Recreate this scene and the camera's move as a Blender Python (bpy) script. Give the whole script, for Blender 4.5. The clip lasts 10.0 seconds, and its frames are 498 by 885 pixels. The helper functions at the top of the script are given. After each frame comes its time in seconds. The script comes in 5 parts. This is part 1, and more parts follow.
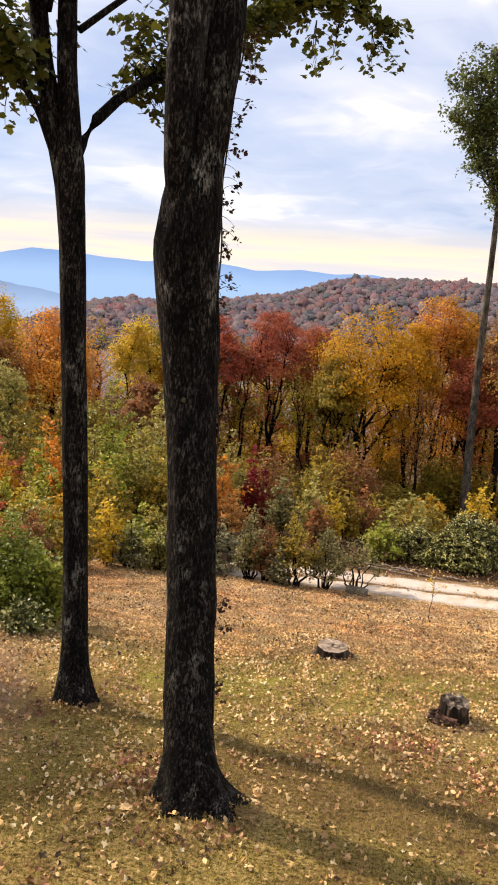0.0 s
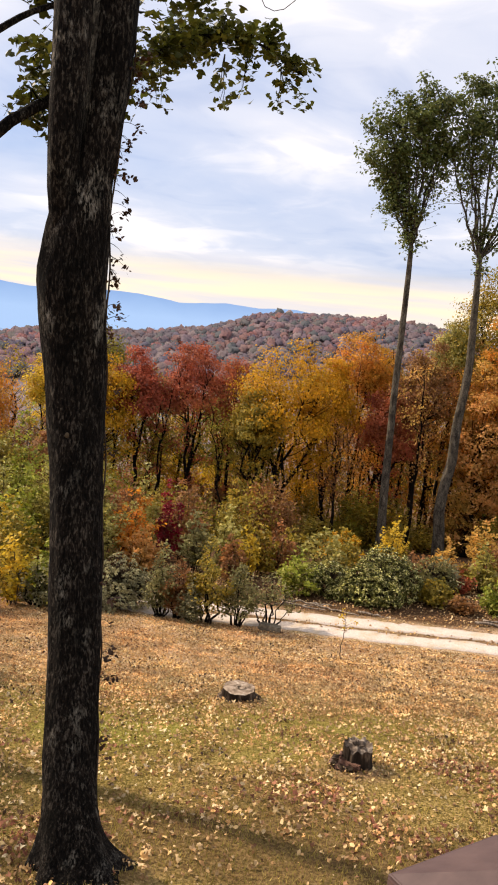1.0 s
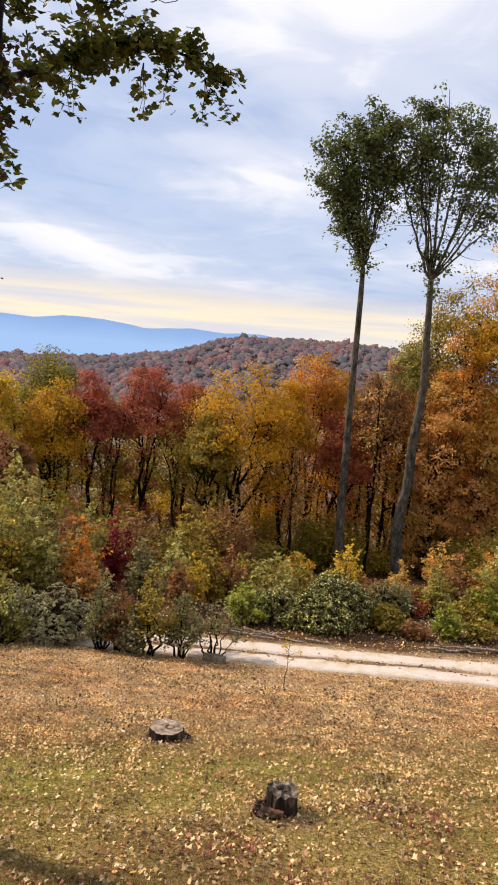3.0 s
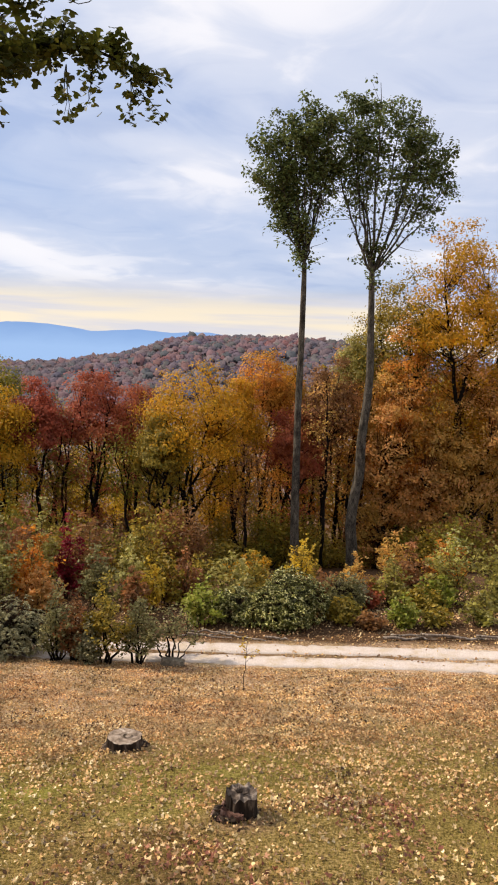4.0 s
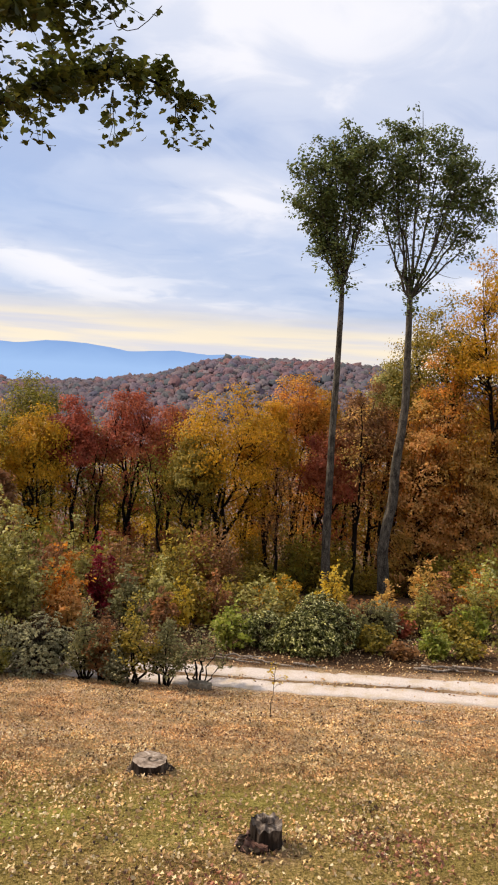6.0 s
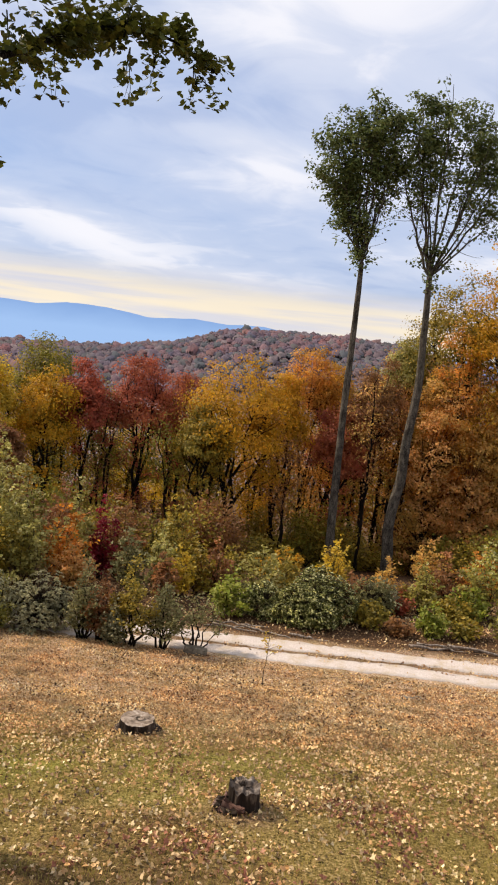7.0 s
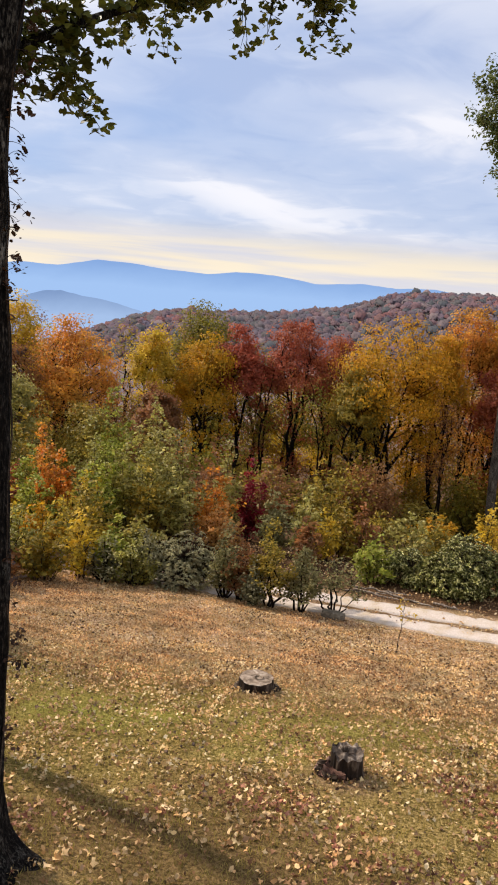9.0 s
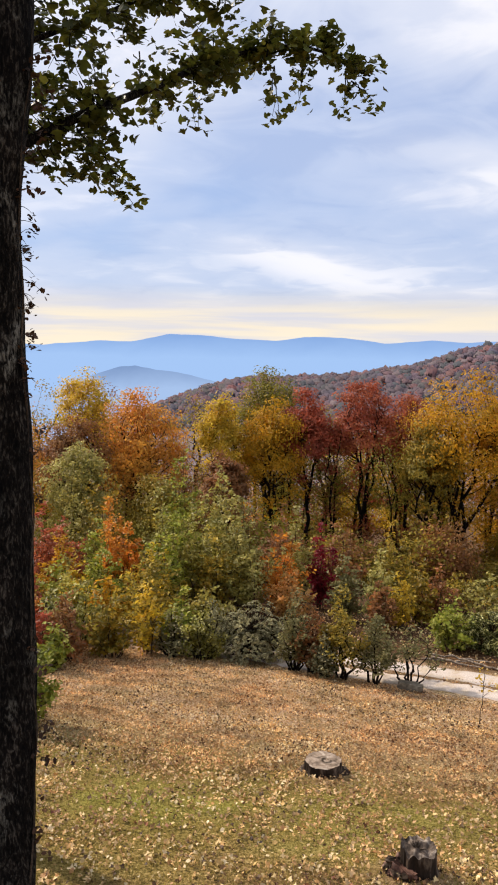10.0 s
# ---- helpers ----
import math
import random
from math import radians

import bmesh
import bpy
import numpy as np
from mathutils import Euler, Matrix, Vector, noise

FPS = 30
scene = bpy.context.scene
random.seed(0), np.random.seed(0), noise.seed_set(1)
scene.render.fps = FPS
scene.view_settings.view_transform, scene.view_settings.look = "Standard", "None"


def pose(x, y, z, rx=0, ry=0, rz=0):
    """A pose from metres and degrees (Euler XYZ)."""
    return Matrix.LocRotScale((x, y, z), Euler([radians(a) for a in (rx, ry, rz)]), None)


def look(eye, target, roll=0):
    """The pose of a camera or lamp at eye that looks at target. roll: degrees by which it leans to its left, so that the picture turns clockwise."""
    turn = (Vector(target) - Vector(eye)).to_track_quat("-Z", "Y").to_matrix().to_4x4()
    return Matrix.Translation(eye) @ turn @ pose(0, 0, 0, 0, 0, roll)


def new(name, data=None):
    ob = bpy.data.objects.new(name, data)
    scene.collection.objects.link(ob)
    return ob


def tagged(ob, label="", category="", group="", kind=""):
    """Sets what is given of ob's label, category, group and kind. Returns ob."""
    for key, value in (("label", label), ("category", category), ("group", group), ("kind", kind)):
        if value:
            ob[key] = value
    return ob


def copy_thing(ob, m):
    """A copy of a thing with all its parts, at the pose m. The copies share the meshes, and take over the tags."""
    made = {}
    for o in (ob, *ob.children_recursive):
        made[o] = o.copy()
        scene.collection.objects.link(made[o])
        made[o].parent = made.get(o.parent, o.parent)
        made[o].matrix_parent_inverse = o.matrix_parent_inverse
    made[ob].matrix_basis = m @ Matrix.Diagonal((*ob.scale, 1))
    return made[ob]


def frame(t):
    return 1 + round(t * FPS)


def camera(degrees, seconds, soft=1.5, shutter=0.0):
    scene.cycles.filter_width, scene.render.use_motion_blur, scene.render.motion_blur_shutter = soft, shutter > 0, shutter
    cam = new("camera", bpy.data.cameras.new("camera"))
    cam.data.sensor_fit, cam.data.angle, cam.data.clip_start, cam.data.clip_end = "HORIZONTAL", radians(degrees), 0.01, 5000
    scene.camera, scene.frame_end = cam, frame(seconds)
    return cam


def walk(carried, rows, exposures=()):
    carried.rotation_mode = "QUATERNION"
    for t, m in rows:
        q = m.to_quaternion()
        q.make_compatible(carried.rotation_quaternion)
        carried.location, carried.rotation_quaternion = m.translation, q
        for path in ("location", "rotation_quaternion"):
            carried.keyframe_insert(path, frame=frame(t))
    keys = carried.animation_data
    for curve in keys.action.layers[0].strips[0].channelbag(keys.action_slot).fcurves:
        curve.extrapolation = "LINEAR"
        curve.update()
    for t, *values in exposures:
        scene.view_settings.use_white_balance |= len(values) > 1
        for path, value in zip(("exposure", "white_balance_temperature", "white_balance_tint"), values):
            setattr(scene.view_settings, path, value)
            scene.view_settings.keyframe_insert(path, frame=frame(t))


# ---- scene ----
cam = camera(35.0, 10.0, soft=1.9)
PATH = [
    (0, (-0.077, -0.13, -0.011), (-0.107, 1.824, -0.433), 4.0),
    (0.5, (0.105, 0.017, -0.004), (0.084, 1.974, -0.415), 4.2),
    (1, (0.243, 0.221, 0.002), (0.399, 2.187, -0.326), 5.4),
    (1.5, (0.423, 0.363, -0.051), (0.735, 2.313, -0.366), 6.8),
    (2, (0.695, 0.487, -0.031), (0.929, 2.449, -0.342), 6.1),
    (2.5, (0.849, 0.622, -0.048), (1.015, 2.595, -0.333), 5.7),
    (3, (0.986, 0.804, -0.065), (1.221, 2.773, -0.325), 5.0),
    (3.2, (1.008, 0.839, -0.082), (1.298, 2.8, -0.349), 4.5),
    (4.3, (1.166, 0.862, 0.029), (1.516, 2.815, -0.223), 2.4),
    (4.5, (1.16, 0.869, 0.042), (1.452, 2.832, -0.208), 2.1),
    (5, (1.139, 0.888, 0.047), (1.312, 2.863, -0.213), 2.0),
    (5.5, (1.132, 0.895, 0.047), (1.272, 2.876, -0.191), 2.6),
    (6, (1.132, 0.907, -0.007), (1.399, 2.879, -0.213), 3.8),
    (6.2, (1.138, 0.896, -0.013), (1.488, 2.853, -0.225), 4.6),
    (7.3, (1.493, 0.884, -0.065), (1.676, 2.853, -0.363), 7.3),
    (7.5, (1.587, 0.926, -0.094), (1.746, 2.896, -0.4), 7.6),
    (8, (1.819, 1.04, -0.12), (1.908, 3.008, -0.464), 7.6),
    (8.5, (2.03, 1.074, -0.122), (1.983, 3.03, -0.535), 6.5),
    (9, (2.19, 1.146, -0.116), (2.013, 3.097, -0.517), 4.5),
    (9.5, (2.347, 1.386, -0.104), (2.066, 3.341, -0.418), 2.2),
    (10, (2.54, 1.605, -0.126), (2.163, 3.554, -0.375), 0.7),
]
walk(cam, [(t, look(eye, target, roll)) for t, eye, target, roll in PATH], [(0, 0.3, 6800, 11), (1.0, 0.28, 6950, 11.5), (2.0, 0.22, 6900, 11.5), (3.0, 0.12, 6550, 10), (4.5, 0.04, 6500, 10), (6.0, 0.06, 6450, 10), (8.0, 0.0, 6400, 10), (10.0, 0.07, 6400, 10)])

# ---- world, sun ----
SUN_AZ = (-0.87, 0.49)          # where the sun stands in plan: ahead and to one side
SUN_EL = 37.0
world = bpy.data.worlds.new("sky")
scene.world = world
world.use_nodes = True
wt = world.node_tree
wt.nodes.clear()


def wnode(kind, **props):
    n = wt.nodes.new(kind)
    for k, v in props.items():
        n.inputs[k].default_value = v
    return n


def wmath(op, a, b=None, clamp=False):
    n = wt.nodes.new("ShaderNodeMath")
    n.operation, n.use_clamp = op, clamp
    for i, v in enumerate((a, b)):
        if v is None:
            continue
        if isinstance(v, (int, float)):
            n.inputs[i].default_value = v
        else:
            wt.links.new(v, n.inputs[i])
    return n.outputs[0]


def wmix(fac, a, b):
    n = wt.nodes.new("ShaderNodeMix")
    n.data_type = "RGBA"
    for sock, v in ((n.inputs[0], fac), (n.inputs[6], a), (n.inputs[7], b)):
        if isinstance(v, (tuple, float)):
            sock.default_value = (*v, 1) if isinstance(v, tuple) else v
        else:
            wt.links.new(v, sock)
    return n.outputs[2]


def wramp(v, stops):
    n = wt.nodes.new("ShaderNodeValToRGB")
    n.color_ramp.interpolation = "EASE"
    el = n.color_ramp.elements
    while len(el) < len(stops):
        el.new(0.5)
    for e, (p, c) in zip(el, stops):
        e.position, e.color = p, (c, c, c, 1) if isinstance(c, float) else (*c, 1)
    wt.links.new(v, n.inputs[0])
    return n.outputs[0]


sky = wt.nodes.new("ShaderNodeTexSky")
sky.sky_type, sky.sun_disc = "NISHITA", False
sky.sun_elevation, sky.sun_rotation = radians(SUN_EL), math.atan2(SUN_AZ[0], SUN_AZ[1])
sky.air_density, sky.dust_density, sky.ozone_density = 1.0, 1.2, 2.0
way = wt.nodes.new("ShaderNodeTexCoord").outputs["Generated"]
sep = wt.nodes.new("ShaderNodeSeparateXYZ")
wt.links.new(way, sep.inputs[0])
dx, dy, dz = sep.outputs
up = wmath("MAXIMUM", dz, 0.0)
# sheets of high cloud: the dome is flattened onto a plane overhead
flat = wmath("ADD", up, 0.16)
px, py = wmath("DIVIDE", dx, flat), wmath("DIVIDE", dy, flat)
comb = wt.nodes.new("ShaderNodeCombineXYZ")
wt.links.new(px, comb.inputs[0]), wt.links.new(py, comb.inputs[1])
comb.inputs[2].default_value = 3.7
broad = wnode("ShaderNodeTexNoise", Scale=0.55, Detail=4.0, Roughness=0.45, Distortion=0.4)
fine = wnode("ShaderNodeTexNoise", Scale=1.1, Detail=5.0, Roughness=0.46, Distortion=0.35)
wt.links.new(comb.outputs[0], broad.inputs["Vector"]), wt.links.new(comb.outputs[0], fine.inputs["Vector"])
sheet = wmath("ADD", wmath("MULTIPLY", broad.outputs["Fac"], 0.72), wmath("MULTIPLY", fine.outputs["Fac"], 0.28))
cover = wramp(wmath("ADD", sheet, wmath("MULTIPLY", up, 0.5)), [(0.38, 0.0), (0.53, 0.45), (0.70, 0.92)])
mott = wnode("ShaderNodeTexNoise", Scale=3.4, Detail=5.0, Roughness=0.52, Distortion=0.9)
wt.links.new(comb.outputs[0], mott.inputs["Vector"])
cloud = wramp(wmath("ADD", wmath("MULTIPLY", fine.outputs["Fac"], 0.6), wmath("MULTIPLY", mott.outputs["Fac"], 0.4)), [(0.34, (0.54, 0.60, 0.78)), (0.48, (0.75, 0.78, 0.89)), (0.60, (0.97, 0.95, 0.98))])
blue = wnode("ShaderNodeVectorMath")
blue.operation = "SCALE"
wt.links.new(sky.outputs[0], blue.inputs[0])
blue.inputs["Scale"].default_value = 0.10
clear = wmix(0.72, blue.outputs[0], (0.36, 0.50, 0.84))
low = wmix(cover, clear, cloud)
# warm haze low over the mountains
streak = wnode("ShaderNodeTexNoise", Scale=1.0, Detail=4.0, Roughness=0.5, Distortion=0.3)
mapped = wt.nodes.new("ShaderNodeMapping")
mapped.inputs["Scale"].default_value = (4.0, 4.0, 60.0)
wt.links.new(way, mapped.inputs[0]), wt.links.new(mapped.outputs[0], streak.inputs["Vector"])
band = wramp(wmath("ADD", dz, wmath("MULTIPLY", wmath("SUBTRACT", streak.outputs["Fac"], 0.5), 0.035)),
             [(0.0, 1.0), (0.034, 1.0), (0.074, 0.0), (1.0, 0.0)])
glow = wmix(wramp(streak.outputs["Fac"], [(0.35, 0.0), (0.62, 1.0)]), (0.74, 0.72, 0.76), (1.0, 0.86, 0.64))
full = wmix(wmath("MULTIPLY", band, 0.9), low, glow)
back = wnode("ShaderNodeBackground", Strength=1.0)
wt.links.new(full, back.inputs["Color"])
wout = wt.nodes.new("ShaderNodeOutputWorld")
wt.links.new(back.outputs[0], wout.inputs[0])

sun = new("sun", bpy.data.lights.new("sun", "SUN"))
sun.data.energy, sun.data.angle, sun.data.color = 5.0, radians(2.2), (1.0, 0.87, 0.72)
ca = math.cos(radians(SUN_EL)) / math.hypot(*SUN_AZ)
sun.matrix_world = look((SUN_AZ[0] * ca * 60, SUN_AZ[1] * ca * 60, math.sin(radians(SUN_EL)) * 60), (0, 0, 0))



# ---- materials ----
def lin(h):
    """Linear colour from a hex string."""
    v = [int(h[i:i + 2], 16) / 255 for i in (0, 2, 4)]
    return tuple(c / 12.92 if c < 0.04045 else ((c + 0.055) / 1.055) ** 2.4 for c in v)


class Mat:
    """A small builder for node materials."""

    def __init__(self, name, rough=0.9, spec=0.2):
        self.m = bpy.data.materials.new(name)
        self.m.use_nodes = True
        self.t = self.m.node_tree
        self.b = self.t.nodes["Principled BSDF"]
        self.b.inputs["Roughness"].default_value = rough
        self.b.inputs["Specular IOR Level"].default_value = spec
        self.co = self.t.nodes.new("ShaderNodeTexCoord").outputs["Object"]

    def link(self, a, b):
        self.t.links.new(a, b)

    def noise(self, scale, detail=4.0, rough=0.55, stretch=(1, 1, 1), dist=0.0, world=False):
        n = self.t.nodes.new("ShaderNodeTexNoise")
        n.inputs["Scale"].default_value, n.inputs["Detail"].default_value = scale, detail
        n.inputs["Roughness"].default_value, n.inputs["Distortion"].default_value = rough, dist
        mp = self.t.nodes.new("ShaderNodeMapping")
        mp.inputs["Scale"].default_value = stretch
        src = self.t.nodes.new("ShaderNodeNewGeometry").outputs["Position"] if world else self.co
        self.link(src, mp.inputs[0]), self.link(mp.outputs[0], n.inputs["Vector"])
        return n.outputs["Fac"]

    def voronoi(self, scale, stretch=(1, 1, 1), feature="F1", out="Distance"):
        n = self.t.nodes.new("ShaderNodeTexVoronoi")
        n.feature = feature
        n.inputs["Scale"].default_value = scale
        mp = self.t.nodes.new("ShaderNodeMapping")
        mp.inputs["Scale"].default_value = stretch
        self.link(self.co, mp.inputs[0]), self.link(mp.outputs[0], n.inputs["Vector"])
        return n.outputs[out]

    def island(self):
        return self.t.nodes.new("ShaderNodeNewGeometry").outputs["Random Per Island"]

    def attr(self, name):
        n = self.t.nodes.new("ShaderNodeAttribute")
        n.attribute_name = name
        return n.outputs["Fac"]

    def math(self, op, a, b, clamp=False):
        n = self.t.nodes.new("ShaderNodeMath")
        n.operation, n.use_clamp = op, clamp
        for i, v in enumerate((a, b)):
            if isinstance(v, (int, float)):
                n.inputs[i].default_value = v
            else:
                self.link(v, n.inputs[i])
        return n.outputs[0]

    def ramp(self, v, stops, mode="LINEAR"):
        n = self.t.nodes.new("ShaderNodeValToRGB")
        n.color_ramp.interpolation = mode
        el = n.color_ramp.elements
        while len(el) < len(stops):
            el.new(0.5)
        for e, (p, c) in zip(el, stops):
            e.position, e.color = p, (c, c, c, 1) if isinstance(c, float) else (*c, 1)
        self.link(v, n.inputs[0])
        return n.outputs[0]

    def mix(self, fac, a, b, mode="MIX"):
        n = self.t.nodes.new("ShaderNodeMix")
        n.data_type, n.blend_type = "RGBA", mode
        for sock, v in ((n.inputs[0], fac), (n.inputs[6], a), (n.inputs[7], b)):
            if isinstance(v, tuple):
                sock.default_value = (*v, 1)
            elif isinstance(v, float):
                sock.default_value = v
            else:
                self.link(v, sock)
        return n.outputs[2]

    def bump(self, height, strength, distance):
        n = self.t.nodes.new("ShaderNodeBump")
        n.inputs["Strength"].default_value, n.inputs["Distance"].default_value = strength, distance
        self.link(height, n.inputs["Height"]), self.link(n.outputs[0], self.b.inputs["Normal"])

    def done(self, colour):
        if isinstance(colour, tuple):
            self.b.inputs["Base Color"].default_value = (*colour, 1)
        else:
            self.link(colour, self.b.inputs["Base Color"])
        return self.m


def leaf_mat(name, hexes, through_light=0.42, rough=0.55, patch=None, blend=0.55):
    """Leaves: each takes one of the colours; light shines through them. patch: colours of part of the crown."""
    k = Mat(name, rough, 0.25)
    n = len(hexes)
    col = k.ramp(k.island(), [(i / n, lin(h)) for i, h in enumerate(hexes)], "CONSTANT")
    if patch:
        other = k.ramp(k.island(), [(i / len(patch), lin(h)) for i, h in enumerate(patch)], "CONSTANT")
        col = k.mix(k.ramp(k.noise(0.35, 2.0, world=True), [(0.46, 0.0), (0.58, 1.0)]), col, other)
    mean = tuple(sum(lin(h)[c] for h in hexes) / n for c in range(3))
    if blend > 0:
        if patch:
            other_mean = tuple(sum(lin(h)[c] for h in patch) / len(patch) for c in range(3))
            mean = tuple(0.6 * a + 0.4 * b for a, b in zip(mean, other_mean))
        col = k.mix(blend, col, mean)
    shade = k.ramp(k.noise(1.7, 4.0), [(0.36, 0.6), (0.64, 1.32)])
    col = k.mix(1.0, col, shade, "MULTIPLY")
    k.done(col)
    tr = k.t.nodes.new("ShaderNodeBsdfTranslucent")
    k.link(col, tr.inputs[0])
    ms = k.t.nodes.new("ShaderNodeMixShader")
    ms.inputs[0].default_value = through_light
    k.link(k.b.outputs[0], ms.inputs[1]), k.link(tr.outputs[0], ms.inputs[2])
    k.link(ms.outputs[0], k.t.nodes["Material Output"].inputs[0])
    return k.m


LEAF = {
    "gold": leaf_mat("gold_leaves", ["d89c20", "c88c18", "e4aa2c", "b0821a", "a08a28", "d0901e"], 0.5, patch=["bc9a26", "a09028", "c89624", "d4a022"]),
    "yellow": leaf_mat("yellow_leaves", ["e8c43a", "dcb42e", "d2b03a", "c4a032", "eccf5e"], 0.52, patch=["baa428", "d2ac22", "a09426"]),
    "orange": leaf_mat("orange_leaves", ["e39337", "d6822e", "ca7a30", "ebae50", "b97130", "d6a44e"], 0.55, patch=["d2a23f", "daa63b", "b38d3d"]),
    "copper": leaf_mat("copper_leaves", ["e8a868", "d89658", "f0bc8a", "c88850", "d8ac60", "e8b46c"], 0.6, patch=["d8b450", "cca446", "b09c48"]),
    "vermilion": leaf_mat("vermilion_leaves", ["d88a2a", "c87420", "e09c34", "b06426", "dca040"], 0.5),
    "red": leaf_mat("red_leaves", ["b85a40", "a84e38", "c46c4a", "9a4a3a", "a65c40"], patch=["b85c40", "a44e3a", "c46e44"]),
    "maroon": leaf_mat("maroon_leaves", ["a44938", "b55945", "954336", "be6a43", "a25f3c"], patch=["ad633a", "ba723a", "915038"]),
    "crimson": leaf_mat("crimson_leaves", ["8e1e2c", "781a24", "a02c38", "6a1a22"]),
    "green": leaf_mat("green_leaves", ["8c8a34", "a8a242", "c0b858", "dcd694", "747230"], 0.5, patch=["9e9040", "b2a250", "867a38"], rough=0.42, blend=0.25),
    "moss": leaf_mat("olive_green_leaves", ["6c6c24", "7e7a2a", "585c20", "949034", "a8942e"], patch=["8c7e26", "747024", "a08628"]),
    "bright": leaf_mat("bright_green_leaves", ["868e2c", "989c36", "748022", "aaa846", "b8b25a"], blend=0.25),
    "pale": leaf_mat("pale_green_leaves", ["b4aa60", "a29e50", "d0c684", "908a42", "c0b068"], 0.48, patch=["989044", "ac9a48", "807a3a"], blend=0.25),
    "olive": leaf_mat("olive_leaves", ["988634", "ac9638", "847a30", "c6a842", "6e6a2e"], patch=["9a8028", "b8942e", "7a702a"], blend=0.25),
    "brown": leaf_mat("brown_leaves", ["8e683c", "a2763f", "7b5838", "ac8248", "6b5138"], patch=["a0683c", "b36f41", "7d5a38"]),
    # its two palest entries are glints put into the leaf colour
    "dark": leaf_mat("dark_evergreen_leaves", ["525427", "44471e", "696932", "a09d59", "dbd496"], 0.2, 0.34, blend=0.0),
    "grey": leaf_mat("grey_green_leaves", ["77744c", "9b9465", "605e3c", "c7be8f", "6e674c"], 0.34, 0.55),
    "russet": leaf_mat("russet_fallen_leaves", ["8e5a44", "7c4c3a", "a06a4e", "6e4636", "b08060"], 0.15, 0.6, blend=0.0),
    "silver": leaf_mat("silver_green_leaves", ["96906a", "b0aa80", "7c7858", "d0caa2", "a0966e"], 0.28, 0.62, blend=0.15),
    "dusk": leaf_mat("dusky_shrub_leaves", ["6d6b3c", "87824a", "5a5833", "b3a972", "766b46"], 0.38, 0.6),
    "poplar": leaf_mat("poplar_leaves", ["505e2c", "5e6c34", "445226", "707844", "888450"], 0.36, 0.5),
    "near": leaf_mat("maple_leaves", ["3c4419", "4a521d", "333c17", "5a5c22", "6c6628"], 0.26, 0.5),
    "deep": leaf_mat("deep_green_leaves", ["5a6420", "6c7624", "808a2a", "4a521c", "989c38"], 0.4, 0.45),
    "dead": leaf_mat("dry_vine_leaves", ["3c2a1e", "4a3424", "2e2018", "5a3a24"], 0.2),
    "fallen": leaf_mat("fallen_leaves", ["dcb882", "cea46c", "ba9058", "e4ca9a", "947048", "5e442c", "d6b070", "c29a68", "dec28a", "ecd6aa", "483424", "ae865c"], 0.15, 0.6,
                       patch=["d6a872", "b88856", "926a48", "e2be88", "68462e", "cc9c64", "eacc98"], blend=0.0),
}


def bark(name, dark, mid, light, scale=1.0, depth=0.02, lichen=None):
    k = Mat(name, 0.95, 0.1)
    ridges = k.noise(74.0 * scale, 4.0, 0.65, (1, 1, 0.34), 0.5)
    plates = k.noise(17.0 * scale, 5.0, 0.7, (1, 1, 0.3), 0.4)
    h = k.math("ADD", k.math("MULTIPLY", ridges, 0.72), k.math("MULTIPLY", plates, 0.30))
    col = k.ramp(h, [(0.42, lin(dark)), (0.53, lin(mid)), (0.66, lin(light))])
    blotch = k.ramp(k.noise(3.4, 6.0, 0.7, (1, 1, 0.6)), [(0.54, 0.0), (0.64, 1.0)])
    col = k.mix(k.math("MULTIPLY", k.math("MULTIPLY", blotch, k.ramp(h, [(0.46, 0.0), (0.62, 1.0)])), 0.8), col, lin(lichen or light))
    # larger patches of darker bark, spread by noise
    dark_mottle = k.ramp(k.noise(2.6, 5.0, 0.65, (1.5, 1.5, 0.6)), [(0.38, 0.3), (0.60, 1.0)])
    col = k.mix(1.0, col, dark_mottle, "MULTIPLY")
    k.bump(h, 1.0, depth)
    return k.done(col)


BARK_NEAR = bark("furrowed_dark_bark", "050403", "1c1713", "544d45", 0.62, 0.035, "8c877c")
BARK_GREY = bark("smooth_grey_bark", "3a342c", "625a4e", "867c6e", 0.5, 0.01, "7c7a6a")
BARK_FAR = bark("dark_forest_bark", "0e0b09", "221b16", "3c332a", 0.5, 0.02)
BARK_TWIG = bark("shrub_bark", "2a221c", "4a3e34", "6a5c4e", 2.0, 0.005)


